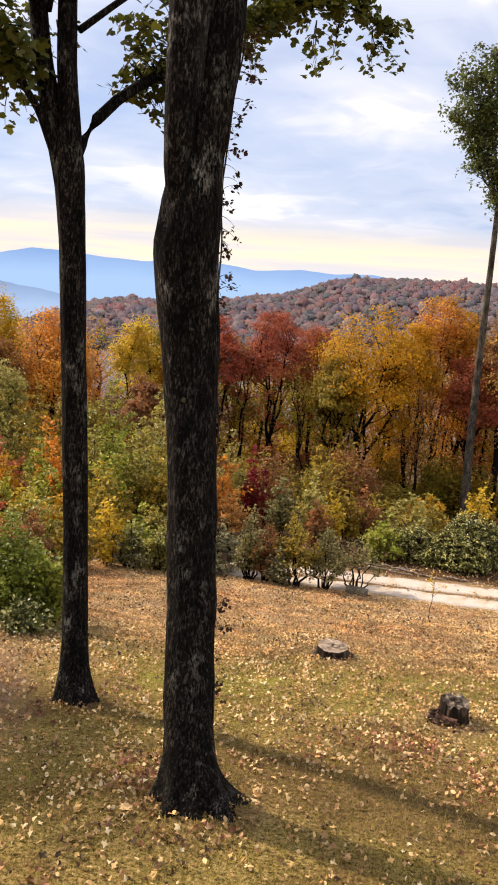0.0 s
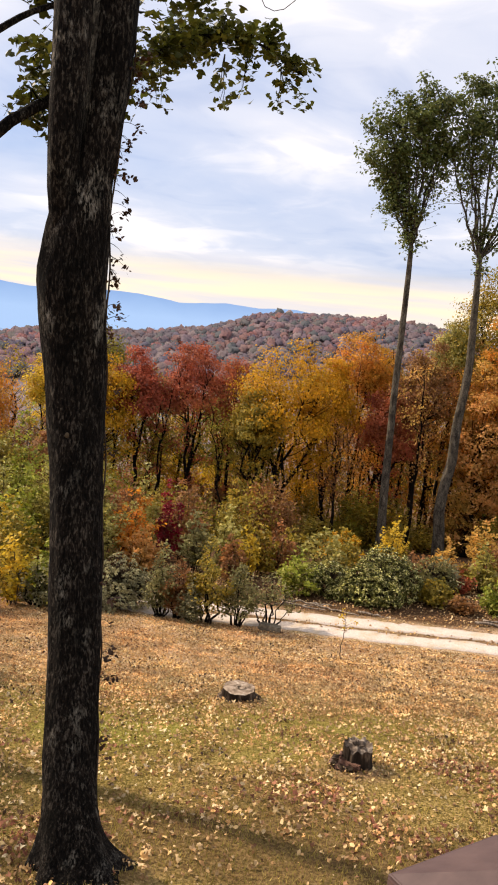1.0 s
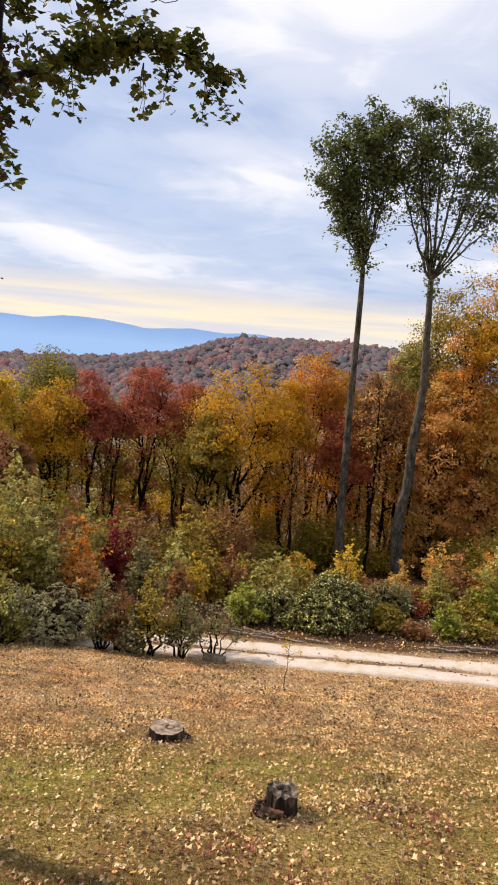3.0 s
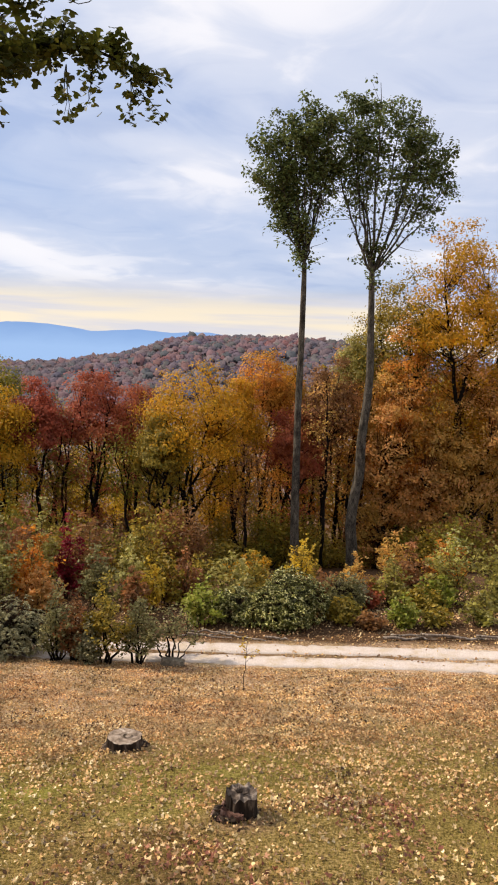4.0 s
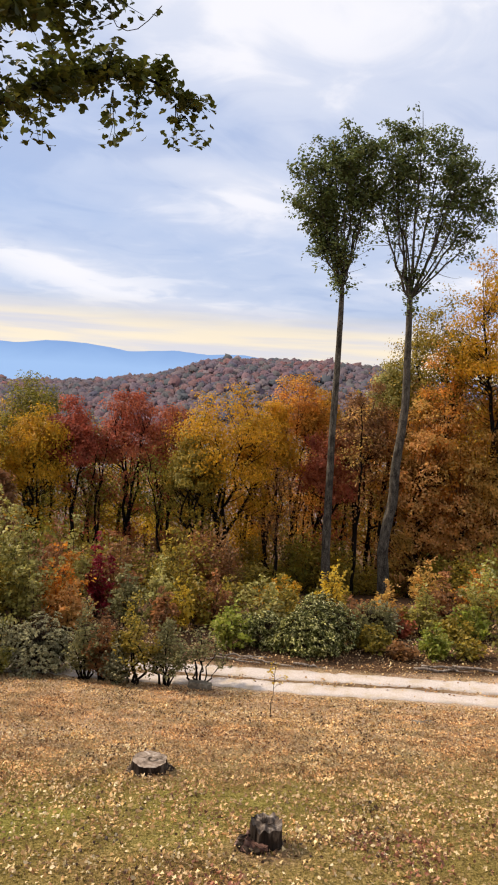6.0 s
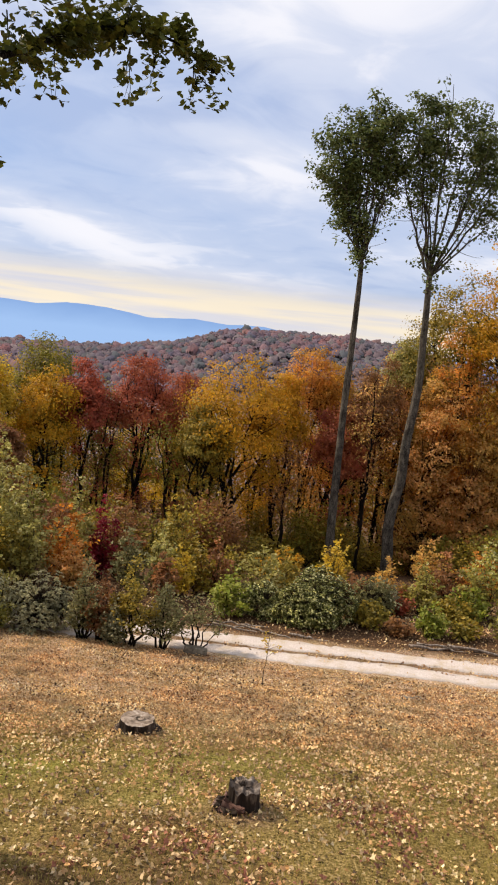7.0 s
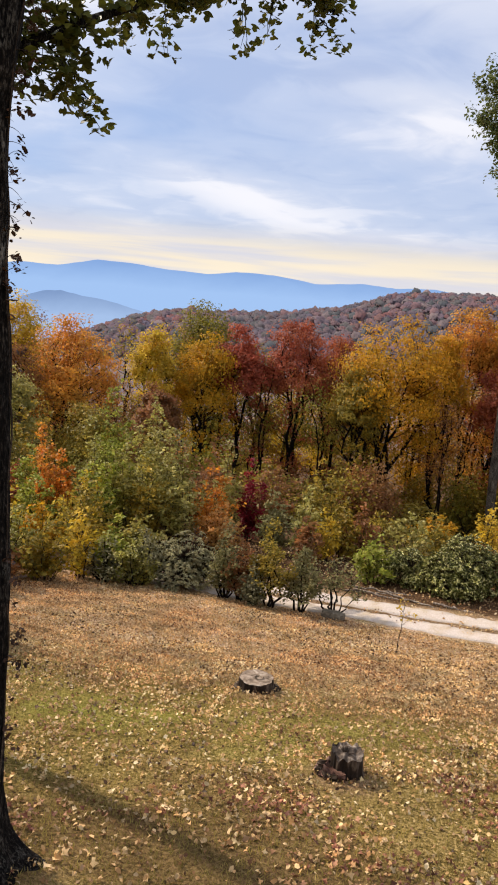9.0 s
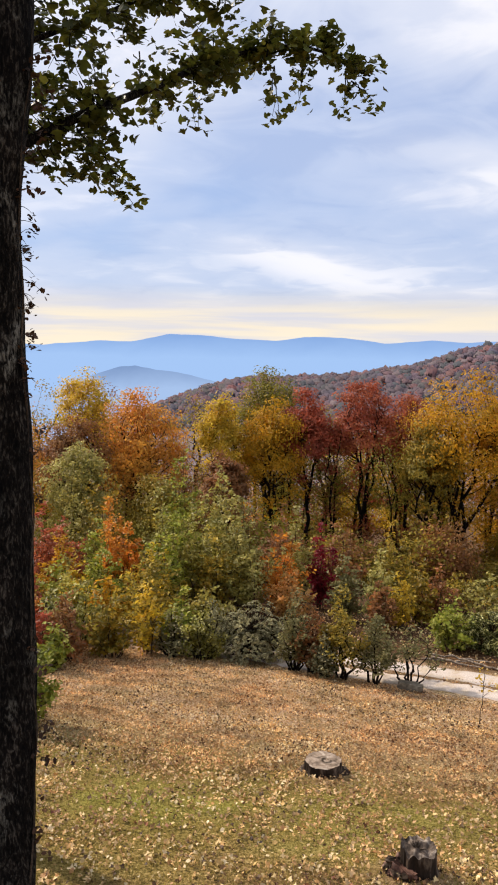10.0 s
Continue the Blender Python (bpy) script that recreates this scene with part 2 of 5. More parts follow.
def ground_mat():
    k = Mat("lawn_and_litter", 0.97, 0.05)
    big = k.noise(0.22, 4.0, 0.6, dist=0.4)
    mid = k.noise(1.6, 5.0, 0.62)
    fine_n = k.math("ADD", k.math("MULTIPLY", k.noise(24.0, 5.0, 0.7), 0.6), k.math("MULTIPLY", k.noise(85.0, 3.0, 0.7), 0.4))
    grass = k.ramp(fine_n, [(0.40, lin("2c2410")), (0.47, lin("7e6a3c")), (0.55, lin("b2965e")), (0.68, lin("e4ca98"))])
    green = k.ramp(fine_n, [(0.39, lin("2a240e")), (0.48, lin("7c6c34")), (0.68, lin("bca664"))])
    dry = k.ramp(fine_n, [(0.40, lin("3c2a1a")), (0.47, lin("ac8a68")), (0.60, lin("ecd0b0"))])
    lawn = k.mix(k.ramp(big, [(0.38, 0.15), (0.60, 0.9)]), grass, green)
    soil = k.ramp(k.noise(0.9, 4.0, 0.6, dist=0.5), [(0.50, 0.0), (0.66, 0.6)])
    lawn = k.mix(soil, lawn, k.ramp(fine_n, [(0.3, lin("33241a")), (0.5, lin("6c5034")), (0.72, lin("a8845a"))]))
    mossy = k.ramp(fine_n, [(0.36, lin("3a3c14")), (0.48, lin("868436")), (0.66, lin("beb862"))])
    lawn = k.mix(k.math("MULTIPLY", k.attr("moss"), k.ramp(mid, [(0.35, 0.3), (0.6, 1.0)])), lawn, mossy)
    lawn = k.mix(k.math("MULTIPLY", k.attr("dry"), k.ramp(mid, [(0.32, 0.35), (0.6, 1.0)])), lawn, dry)
    litter = k.ramp(k.noise(14.0, 5.0, 0.7), [(0.3, lin("281d14")), (0.5, lin("56402c")), (0.7, lin("86664c"))])
    mulch = k.ramp(k.noise(22.0, 5.0, 0.7), [(0.3, lin("5c4634")), (0.5, lin("94745c")), (0.72, lin("c09c80"))])
    col = k.mix(k.attr("mulch"), lawn, mulch)
    col = k.mix(k.attr("litter"), col, litter)
    # ground of the far hill, blended to grey-mauve tones with distance
    hill_tone = k.ramp(k.noise(0.05, 4.0, 0.65), [(0.35, lin("6e6468")), (0.5, lin("80706e")), (0.65, lin("747670"))])
    col = k.mix(k.attr("hill"), col, hill_tone)
    k.bump(k.math("ADD", fine_n, mid), 1.0, 0.05)
    return k.done(col)


GROUND = ground_mat()


def gravel_mat():
    k = Mat("pale_gravel", 0.95, 0.1)
    f = k.noise(32.0, 6.0, 0.75)
    m = k.noise(2.2, 4.0, 0.6)
    col = k.ramp(f, [(0.3, lin("9c8c7e")), (0.5, lin("c6b8ac")), (0.7, lin("e2d8ce"))])
    col = k.mix(k.ramp(m, [(0.45, 0.0), (0.66, 0.55)]), col, lin("b09a78"))
    k.bump(f, 0.6, 0.02)
    return k.done(col)


GRAVEL = gravel_mat()


def wood_mat(name, a, b, c, rings=False):
    k = Mat(name, 0.9, 0.1)
    g = k.noise(7.0, 5.0, 0.65, (1, 1, 0.25) if not rings else (1, 1, 1), 0.8)
    col = k.ramp(g, [(0.3, lin(a)), (0.52, lin(b)), (0.74, lin(c))])
    k.bump(g, 0.8, 0.015)
    return k.done(col)


CUT_WOOD = wood_mat("weathered_cut_wood", "42362c", "92806e", "c2b4a4", True)
DARK_WOOD = wood_mat("dark_rotten_wood", "14100c", "342a22", "7c6c5c")
STUMP_BARK = wood_mat("stump_bark", "1e1813", "54483a", "9a8c78")
GREY_STONE = wood_mat("grey_flat_stone", "4a443a", "746a5a", "a09480", True)
LOG_WOOD = wood_mat("fallen_log_wood", "2c241c", "86786a", "d0c4b2")


def paint_mat():
    k = Mat("brown_deck_paint", 0.55, 0.35)
    n = k.noise(40.0, 4.0, 0.6, (1, 1, 0.2))
    col = k.ramp(n, [(0.3, lin("4a3836")), (0.7, lin("5c4844"))])
    k.bump(n, 0.25, 0.002)
    return k.done(col)


DECK_PAINT = paint_mat()


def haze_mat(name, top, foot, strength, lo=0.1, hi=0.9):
    """Far ridges: a glowing backdrop of blue distance, its haze put into emission."""
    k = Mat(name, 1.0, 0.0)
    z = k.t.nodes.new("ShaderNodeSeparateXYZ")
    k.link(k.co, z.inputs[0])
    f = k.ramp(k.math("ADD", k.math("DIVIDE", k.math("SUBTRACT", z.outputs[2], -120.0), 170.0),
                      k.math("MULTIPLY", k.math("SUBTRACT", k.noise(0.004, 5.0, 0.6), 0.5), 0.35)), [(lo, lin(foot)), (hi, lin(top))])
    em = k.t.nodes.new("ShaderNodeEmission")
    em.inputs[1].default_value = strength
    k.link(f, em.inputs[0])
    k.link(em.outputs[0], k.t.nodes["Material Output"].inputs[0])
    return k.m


# ---- mesh helpers ----
def mesh_of(name, verts, faces, mats, smooth=False, midx=None):
    me = bpy.data.meshes.new(name)
    verts = np.asarray(verts, dtype=np.float32)
    flat_f = np.concatenate([np.asarray(f, dtype=np.int32).ravel() for f in faces])
    tot = np.concatenate([np.full(len(f), np.shape(f)[1], dtype=np.int32) for f in faces])
    me.vertices.add(len(verts)), me.vertices.foreach_set("co", verts.ravel())
    me.loops.add(len(flat_f)), me.loops.foreach_set("vertex_index", flat_f)
    me.polygons.add(len(tot))
    me.polygons.foreach_set("loop_start", np.concatenate([[0], np.cumsum(tot)[:-1]]).astype(np.int32))
    me.polygons.foreach_set("use_smooth", np.full(len(tot), smooth))
    for m in (mats if isinstance(mats, (list, tuple)) else [mats]):
        me.materials.append(m)
    if midx is not None:
        me.polygons.foreach_set("material_index", np.asarray(midx, dtype=np.int32))
    me.update(calc_edges=True)
    return me


def empty(name, x, y, z, rz=0.0):
    ob = new(name)
    ob.empty_display_size = 0.2
    ob.matrix_basis = pose(x, y, z, 0, 0, rz)
    return ob


def part_mesh(name, me, parent, label=""):
    ob = new(name, me)
    ob.parent = parent
    return tagged(ob, label)


def part(name, bm, material, parent, label="", smooth=False):
    me = bpy.data.meshes.new(name)
    bm.to_mesh(me)
    bm.free()
    me.materials.append(material)
    for p in me.polygons:
        p.use_smooth = smooth
    ob = new(name, me)
    ob.parent = parent
    return tagged(ob, label)


class Tubes:
    """Gathers tapered tubes into one mesh."""

    def __init__(self):
        self.v, self.f, self.n = [], [], 0

    def add(self, pts, radii, sides=6, flare=None):
        pts = np.asarray(pts, float)
        k = len(pts)
        tang = np.gradient(pts, axis=0)
        tang /= np.linalg.norm(tang, axis=1)[:, None] + 1e-9
        ref = np.where(np.abs(tang[:, 2:3]) > 0.8, np.array([[1.0, 0, 0]]), np.array([[0, 0, 1.0]]))
        u = np.cross(tang, ref)
        u /= np.linalg.norm(u, axis=1)[:, None] + 1e-9
        w = np.cross(tang, u)
        a = np.linspace(0, 2 * np.pi, sides, endpoint=False)
        r = np.asarray(radii, float)[:, None] * np.ones((k, sides))
        if flare is not None:
            r = r * flare
        ring = pts[:, None, :] + r[..., None] * (np.cos(a)[None, :, None] * u[:, None, :] + np.sin(a)[None, :, None] * w[:, None, :])
        self.v.append(ring.reshape(-1, 3))
        i = np.arange(k - 1)[:, None] * sides + np.arange(sides)[None, :]
        j = np.arange(k - 1)[:, None] * sides + (np.arange(sides)[None, :] + 1) % sides
        self.f.append(np.stack([i, j, j + sides, i + sides], -1).reshape(-1, 4) + self.n)
        self.n += k * sides

    def mesh(self, name, mat, smooth=True):
        return mesh_of(name, np.concatenate(self.v), [np.concatenate(self.f)], mat, smooth)


# outlines of a leaf in its own plane: stalk at the start, tip away from it
PLAIN = np.array([(0, 0), (0.34, 0.45), (0, 1), (-0.34, 0.45)])
LOBED = np.array([(0, 0), (0.30, 0.12), (0.55, 0.38), (0.24, 0.46), (0.30, 0.78), (0, 1.0), (-0.30, 0.78), (-0.24, 0.46), (-0.55, 0.38), (-0.30, 0.12)])
RAGGED = np.array([(0, 0), (0.30, 0.10), (0.18, 0.36), (0.52, 0.58), (0.12, 0.68), (0, 1), (-0.2, 0.7), (-0.5, 0.44), (-0.16, 0.3)])
OAK = np.array([(0, 0), (0.22, 0.25), (0.34, 0.55), (0.12, 1.0), (-0.2, 0.85), (-0.32, 0.4)])


def leaf_mesh(name, centres, sizes, mat, rng, outline=PLAIN, droop=0.0, flat_lie=False, fold=0.18, aim=None):
    """Leaves at their centres. aim: the way that each leaf's face is turned, loosely."""
    n, k = len(centres), len(outline)
    if flat_lie:
        nrm = rng.normal(0, 0.8, (n, 3))
        nrm[:, 2] = 1.0
    else:
        nrm = rng.normal(0, 1, (n, 3))
        nrm[:, 2] = np.abs(nrm[:, 2]) + 0.7
        if aim is not None:
            nrm = aim * 1.5 + rng.normal(0, 0.62, (n, 3)) + np.array([0, 0, 0.35])
    nrm /= np.linalg.norm(nrm, axis=1)[:, None]
    t = rng.normal(0, 1, (n, 3))
    t[:, 2] -= droop
    t -= nrm * np.sum(t * nrm, 1)[:, None]
    t /= np.linalg.norm(t, axis=1)[:, None] + 1e-9
    b = np.cross(nrm, t)
    o = outline - np.array([0, 0.5])
    lift = fold * np.abs(outline[:, 0]) - (0.18 if flat_lie else 0.12) * (outline[:, 1] - 0.5) ** 2
    bend = rng.uniform(0.3, 1.6, n)[:, None]
    s = np.asarray(sizes)[:, None, None]
    v = centres[:, None, :] + s * (o[None, :, 0:1] * b[:, None, :] + o[None, :, 1:2] * t[:, None, :] + (lift[None, :] * bend)[..., None] * nrm[:, None, :])
    base = np.arange(n)[:, None] * k
    if k == 4:
        f = [np.concatenate([base + np.array([[0, 1, 2]]), base + np.array([[0, 2, 3]])])]
    else:
        f = [base + np.arange(k)[None, :]]
    return mesh_of(name, v.reshape(-1, 3), f, mat)


def wiggle(a, b, rng, amount, k=6):
    """A slightly crooked line from a to b."""
    s = np.linspace(0, 1, k)[:, None]
    p = np.asarray(a) * (1 - s) + np.asarray(b) * s
    off = rng.normal(0, amount, (k, 3)) * np.sin(np.pi * s)
    return p + off


def bowed(a, b, rise, k=5):
    s = np.linspace(0, 1, k)[:, None]
    p = np.asarray(a) * (1 - s) + np.asarray(b) * s
    p[:, 2] += (rise * np.sin(np.pi * s))[:, 0]
    return p


# ---- the lie of the land ----
LY = np.array([-60, -10, 4.0, 7.25, 9.84, 13.2, 18.7, 21.3, 24.0, 30])
LZ = np.array([-2.5, -3.6, -4.95, -5.52, -5.98, -6.82, -8.28, -8.92, -9.5, -10.8])
RIDGE_X = np.array([-700, -330, -235, -218, -190, -165, -134, -75, -30, 14, 52, 75, 124, 165, 205, 300, 500, 900])
RIDGE_Z = np.array([-130, -110, -68, -58, -44, -36, -31, -28.5, -24, -16.5, -3.5, 0.5, 2, 3.5, 2.5, -14, -34, -70]) - 6.0


def road_near(x):
    """The near edge of the drive, in y."""
    return 22.5 - 0.335 * x + 0.006 * np.maximum(x - 11, 0) ** 2


def lawn_z(y):
    return 0.25 * np.interp(y - 0.9, LY, LZ) + 0.5 * np.interp(y, LY, LZ) + 0.25 * np.interp(y + 0.9, LY, LZ)


def land(x, y):
    """Height of the ground."""
    x, y = np.asarray(x, float), np.asarray(y, float)
    rn = np.where(np.abs(x) < 40, road_near(np.clip(x, -40, 35)), road_near(np.clip(x, -40, 35)))
    s = np.maximum(y - rn, 0)
    z = lawn_z(np.minimum(y, rn))
    z = z - np.interp(s, [0, 2.2, 5, 12, 25, 60, 140, 300, 420], [0, 0.06, 0.35, 1.7, 4.8, 14, 36, 62, 68])
    ridge = np.interp(x, RIDGE_X, RIDGE_Z)
    rise = np.clip((y - 400) / 300, 0, 1)
    rise = rise * rise * (3 - 2 * rise)
    z = np.where(y > 400, z + (ridge - z) * rise, z)
    z = np.where(y > 760, z - np.minimum((y - 760) * 0.25, 190), z)
    return z


MOUNDS = ((-0.52, 7.05, 0.66, 0.16), (-2.36, 9.57, 0.5, 0.10), (1.52, 13.35, 0.5, 0.05), (2.9, 10.0, 0.5, 0.05))


def small_relief(x, y):
    """Unevenness of the lawn, with soil heaped round the trunks and stumps."""
    z = noise.noise((x * 0.35, y * 0.35, 0.3)) * 0.06 + noise.noise((x * 1.4, y * 1.4, 5.3)) * 0.022
    for mx, my, mr, mh in MOUNDS:
        d = math.hypot(x - mx, y - my) / mr
        if d < 3:
            z += mh * math.exp(-d * d)
    return z


def land_at(x, y):
    return float(land(x, y))


gx = np.concatenate([np.linspace(-2600, -420, 12), np.linspace(-400, -60, 34), np.linspace(-55, -14, 28), np.linspace(-13, 18, 140), np.linspace(19, 55, 26), np.linspace(60, 420, 36), np.linspace(440, 2600, 12)])
gy = np.concatenate([np.linspace(-600, -30, 8), np.linspace(-25, 2, 14), np.linspace(2.5, 30, 150), np.linspace(31, 80, 50), np.linspace(90, 400, 32), np.linspace(412, 900, 42), np.linspace(1000, 4900, 14)])
X, Y = np.meshgrid(gx, gy)
Z = land(X, Y)
near = np.exp(-((np.maximum(np.abs(X - 2) - 14, 0) / 8) ** 2)) * (Y < 60)
rough = np.array([[small_relief(a, b) for a in gx] for b in gy])
Z = Z + rough * near
nx, ny = len(gx), len(gy)
idx = np.arange(ny - 1)[:, None] * nx + np.arange(nx - 1)[None, :]
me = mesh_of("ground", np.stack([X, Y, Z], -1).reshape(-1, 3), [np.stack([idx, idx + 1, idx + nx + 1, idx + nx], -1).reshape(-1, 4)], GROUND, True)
S = Y - road_near(np.clip(X, -40, 35))
wob = np.array([[noise.noise((a * 0.35, b * 0.35, 0.3)) * 0.72 + noise.noise((a * 1.4, b * 1.4, 5.3)) * 0.26 for a in gx] for b in gy])
litter = np.maximum(np.clip((S - 1.95 + wob) / 0.4, 0, 1), ((S > 0.75) & (S < 1.2)) * np.clip(0.45 + wob, 0, 0.8))
litter = np.maximum(litter, np.clip((-2.6 - X - np.clip((S + 3) * 0.9, -6, 1.5) + wob * 1.5 - 3.2) / 1.0, 0, 1) * (S > -4.5))
dry = np.clip((Y - 12.5 + wob * 2) / 4.5, 0, 1)
mulch = np.clip((-2.7 - X + wob * 2) / 0.9, 0, 1) * np.clip((14.5 - Y + wob * 2) / 2.5, 0, 1)
bare = np.zeros_like(X)
for bx, by, br in ((-0.52, 7.05, 0.78), (-2.37, 9.6, 0.6), (2.9, 9.9, 0.45), (1.52, 13.3, 0.45)):
    bare = np.maximum(bare, np.clip(1.25 - np.hypot(X - bx, Y - by) / br + wob * 0.3, 0, 1))
litter = np.maximum(litter, bare * 0.75 * (X < 0))
mulch = np.maximum(mulch, bare * (X > 0))
moss = np.zeros_like(X)
for mx, my, ma, mb in ((-0.4, 11.7, 2.4, 1.3), (-3.2, 13.2, 1.6, 1.2), (3.2, 11.6, 2.4, 1.0)):
    moss = np.maximum(moss, np.clip(1.3 - np.hypot((X - mx) / ma, (Y - my) / mb) + wob * 1.6, 0, 0.95) * (0.4 if mx > 1 else 1.0))
# brown band along the trunks' shadow: brown soil plus shade put into the colour
shadow_soil = np.clip(1.0 - np.hypot((X - 1.4) / 3.4, (Y - 8.0 + 0.3 * X) / 1.1) + wob * 1.6, 0, 0.6)
litter = np.maximum(litter, shadow_soil)
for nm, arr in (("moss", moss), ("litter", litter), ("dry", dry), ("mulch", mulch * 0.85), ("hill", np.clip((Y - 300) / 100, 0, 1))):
    at = me.attributes.new(nm, "FLOAT", "POINT")
    at.data.foreach_set("value", arr.astype(np.float32).ravel())
ground = new("ground", me)
tagged(ground, "sloping autumn lawn with dry grass and fallen leaves", "ground", kind="structure")


def surf(x, y):
    """Ground height with its small unevenness."""
    return land_at(x, y) + small_relief(x, y)


# ---- gravel drive: two wheel tracks with a leafy strip between ----
def track(name, lo, hi, seed):
    rng = np.random.default_rng(seed)
    xs = np.linspace(-14, 34, 240)
    rows = []
    for c, edge in ((0.0, 1), (0.33, 0), (0.66, 0), (1.0, 1)):
        s = lo + (hi - lo) * c + (0.12 * np.array([noise.noise((x * 0.9, seed * 3.1, c * 7)) + 0.8 * noise.noise((x * 4.7, seed * 3.1, c * 7)) for x in xs]) + 0.03 * rng.normal(0, 1, len(xs))) * (1 if edge else 0)
        y = road_near(xs) + s
        z = np.array([surf(a, b) for a, b in zip(xs, y)]) + (0.003 if edge else 0.007)
        rows.append(np.stack([xs, y, z], -1))
    low = rows[0].copy(), rows[-1].copy()
    for l in low:
        l[:, 2] -= 0.06
    rows = [low[0]] + rows + [low[1]]
    v = np.concatenate(rows)
    k = len(xs)
    i = np.arange(k - 1)
    f = np.concatenate([np.stack([i + r * k, i + 1 + r * k, i + 1 + (r + 1) * k, i + (r + 1) * k], -1) for r in range(len(rows) - 1)])
    return mesh_of(name, v, [f], GRAVEL, True)


drive = new("road", track("road", 0.20, 0.92, 1))
tagged(drive, "pale gravel wheel track of a country drive", "road", kind="structure")
drive2 = new("road", track("road", 1.10, 1.86, 2))
tagged(drive2, "pale gravel wheel track beside a leafy verge", "road", kind="structure")


# ---- distance: blue ridges ----
def ridge_strip(name, xs, zs, y0, depth, drop, mat, seed, rough_amp):
    gx2 = np.linspace(xs[0], xs[-1], 260)
    prof = np.interp(gx2, xs, zs) + np.array([noise.noise((x * 0.012, seed, 0.0)) * rough_amp + noise.noise((x * 0.05, seed, 4.0)) * rough_amp * 0.35 for x in gx2])
    rows = []
    for r in range(7):
        f = r / 6
        rows.append(np.stack([gx2, np.full_like(gx2, y0 - depth * f), prof - drop * f ** 1.3], -1))
    k = len(gx2)
    i = np.arange(k - 1)
    fcs = np.concatenate([np.stack([i + r * k, i + 1 + r * k, i + 1 + (r + 1) * k, i + (r + 1) * k], -1) for r in range(6)])
    ob = new(name, mesh_of(name, np.concatenate(rows), [fcs], mat, True))
    return ob


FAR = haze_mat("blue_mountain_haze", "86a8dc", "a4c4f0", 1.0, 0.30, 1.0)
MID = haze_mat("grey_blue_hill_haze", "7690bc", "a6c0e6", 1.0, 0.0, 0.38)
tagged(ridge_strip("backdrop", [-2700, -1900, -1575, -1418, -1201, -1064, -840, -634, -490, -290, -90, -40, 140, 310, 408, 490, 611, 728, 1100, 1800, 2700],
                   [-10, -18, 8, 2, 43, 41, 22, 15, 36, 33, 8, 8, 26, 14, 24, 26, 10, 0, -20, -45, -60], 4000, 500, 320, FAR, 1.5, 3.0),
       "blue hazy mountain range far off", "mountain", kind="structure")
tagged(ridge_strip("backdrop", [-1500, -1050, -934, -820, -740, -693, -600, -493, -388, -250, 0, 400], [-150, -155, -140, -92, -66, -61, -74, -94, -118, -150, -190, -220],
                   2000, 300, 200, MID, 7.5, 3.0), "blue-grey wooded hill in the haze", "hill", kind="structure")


# ---- trees and shrubs ----
def crown_spots(rng, n, centre, radii, inner=0.45, lumpy=0.5):
    """Places of leaf clusters in an uneven egg."""
    out = []
    seed_shift = rng.uniform(0, 90)
    while len(out) < n:
        d = rng.normal(0, 1, 3)
        d /= np.linalg.norm(d)
        r = inner + (1 - inner) * rng.random() ** 0.6
        lump = 1 + lumpy * noise.noise((d[0] * 2.1 + seed_shift, d[1] * 2.1, d[2] * 2.1 + seed_shift * 0.7)) + (0.22 if rng.random() < 0.1 and d[2] > 0.2 else 0.0)
        p = np.array(centre) + d * np.array(radii) * r * lump
        out.append(p)
    return np.array(out)


def dome_spots(rng, n, foot, radii):
    """Places of leaf pads in a rounded, lumpy dome over a foot."""
    out = []
    shift = rng.uniform(0, 90)
    while len(out) < n:
        d = rng.normal(0, 1, 3)
        d[2] = abs(d[2]) if rng.random() < 0.93 else -0.4 * abs(d[2])
        d /= np.linalg.norm(d)
        r = 0.42 + 0.58 * rng.random() ** 0.45
        lump = 1 + 0.42 * noise.noise((d[0] * 2.2 + shift, d[1] * 2.2, d[2] * 2.2))
        out.append(np.array(foot) + d * np.array(radii) * r * min(lump, 1.1))
    return np.array(out)


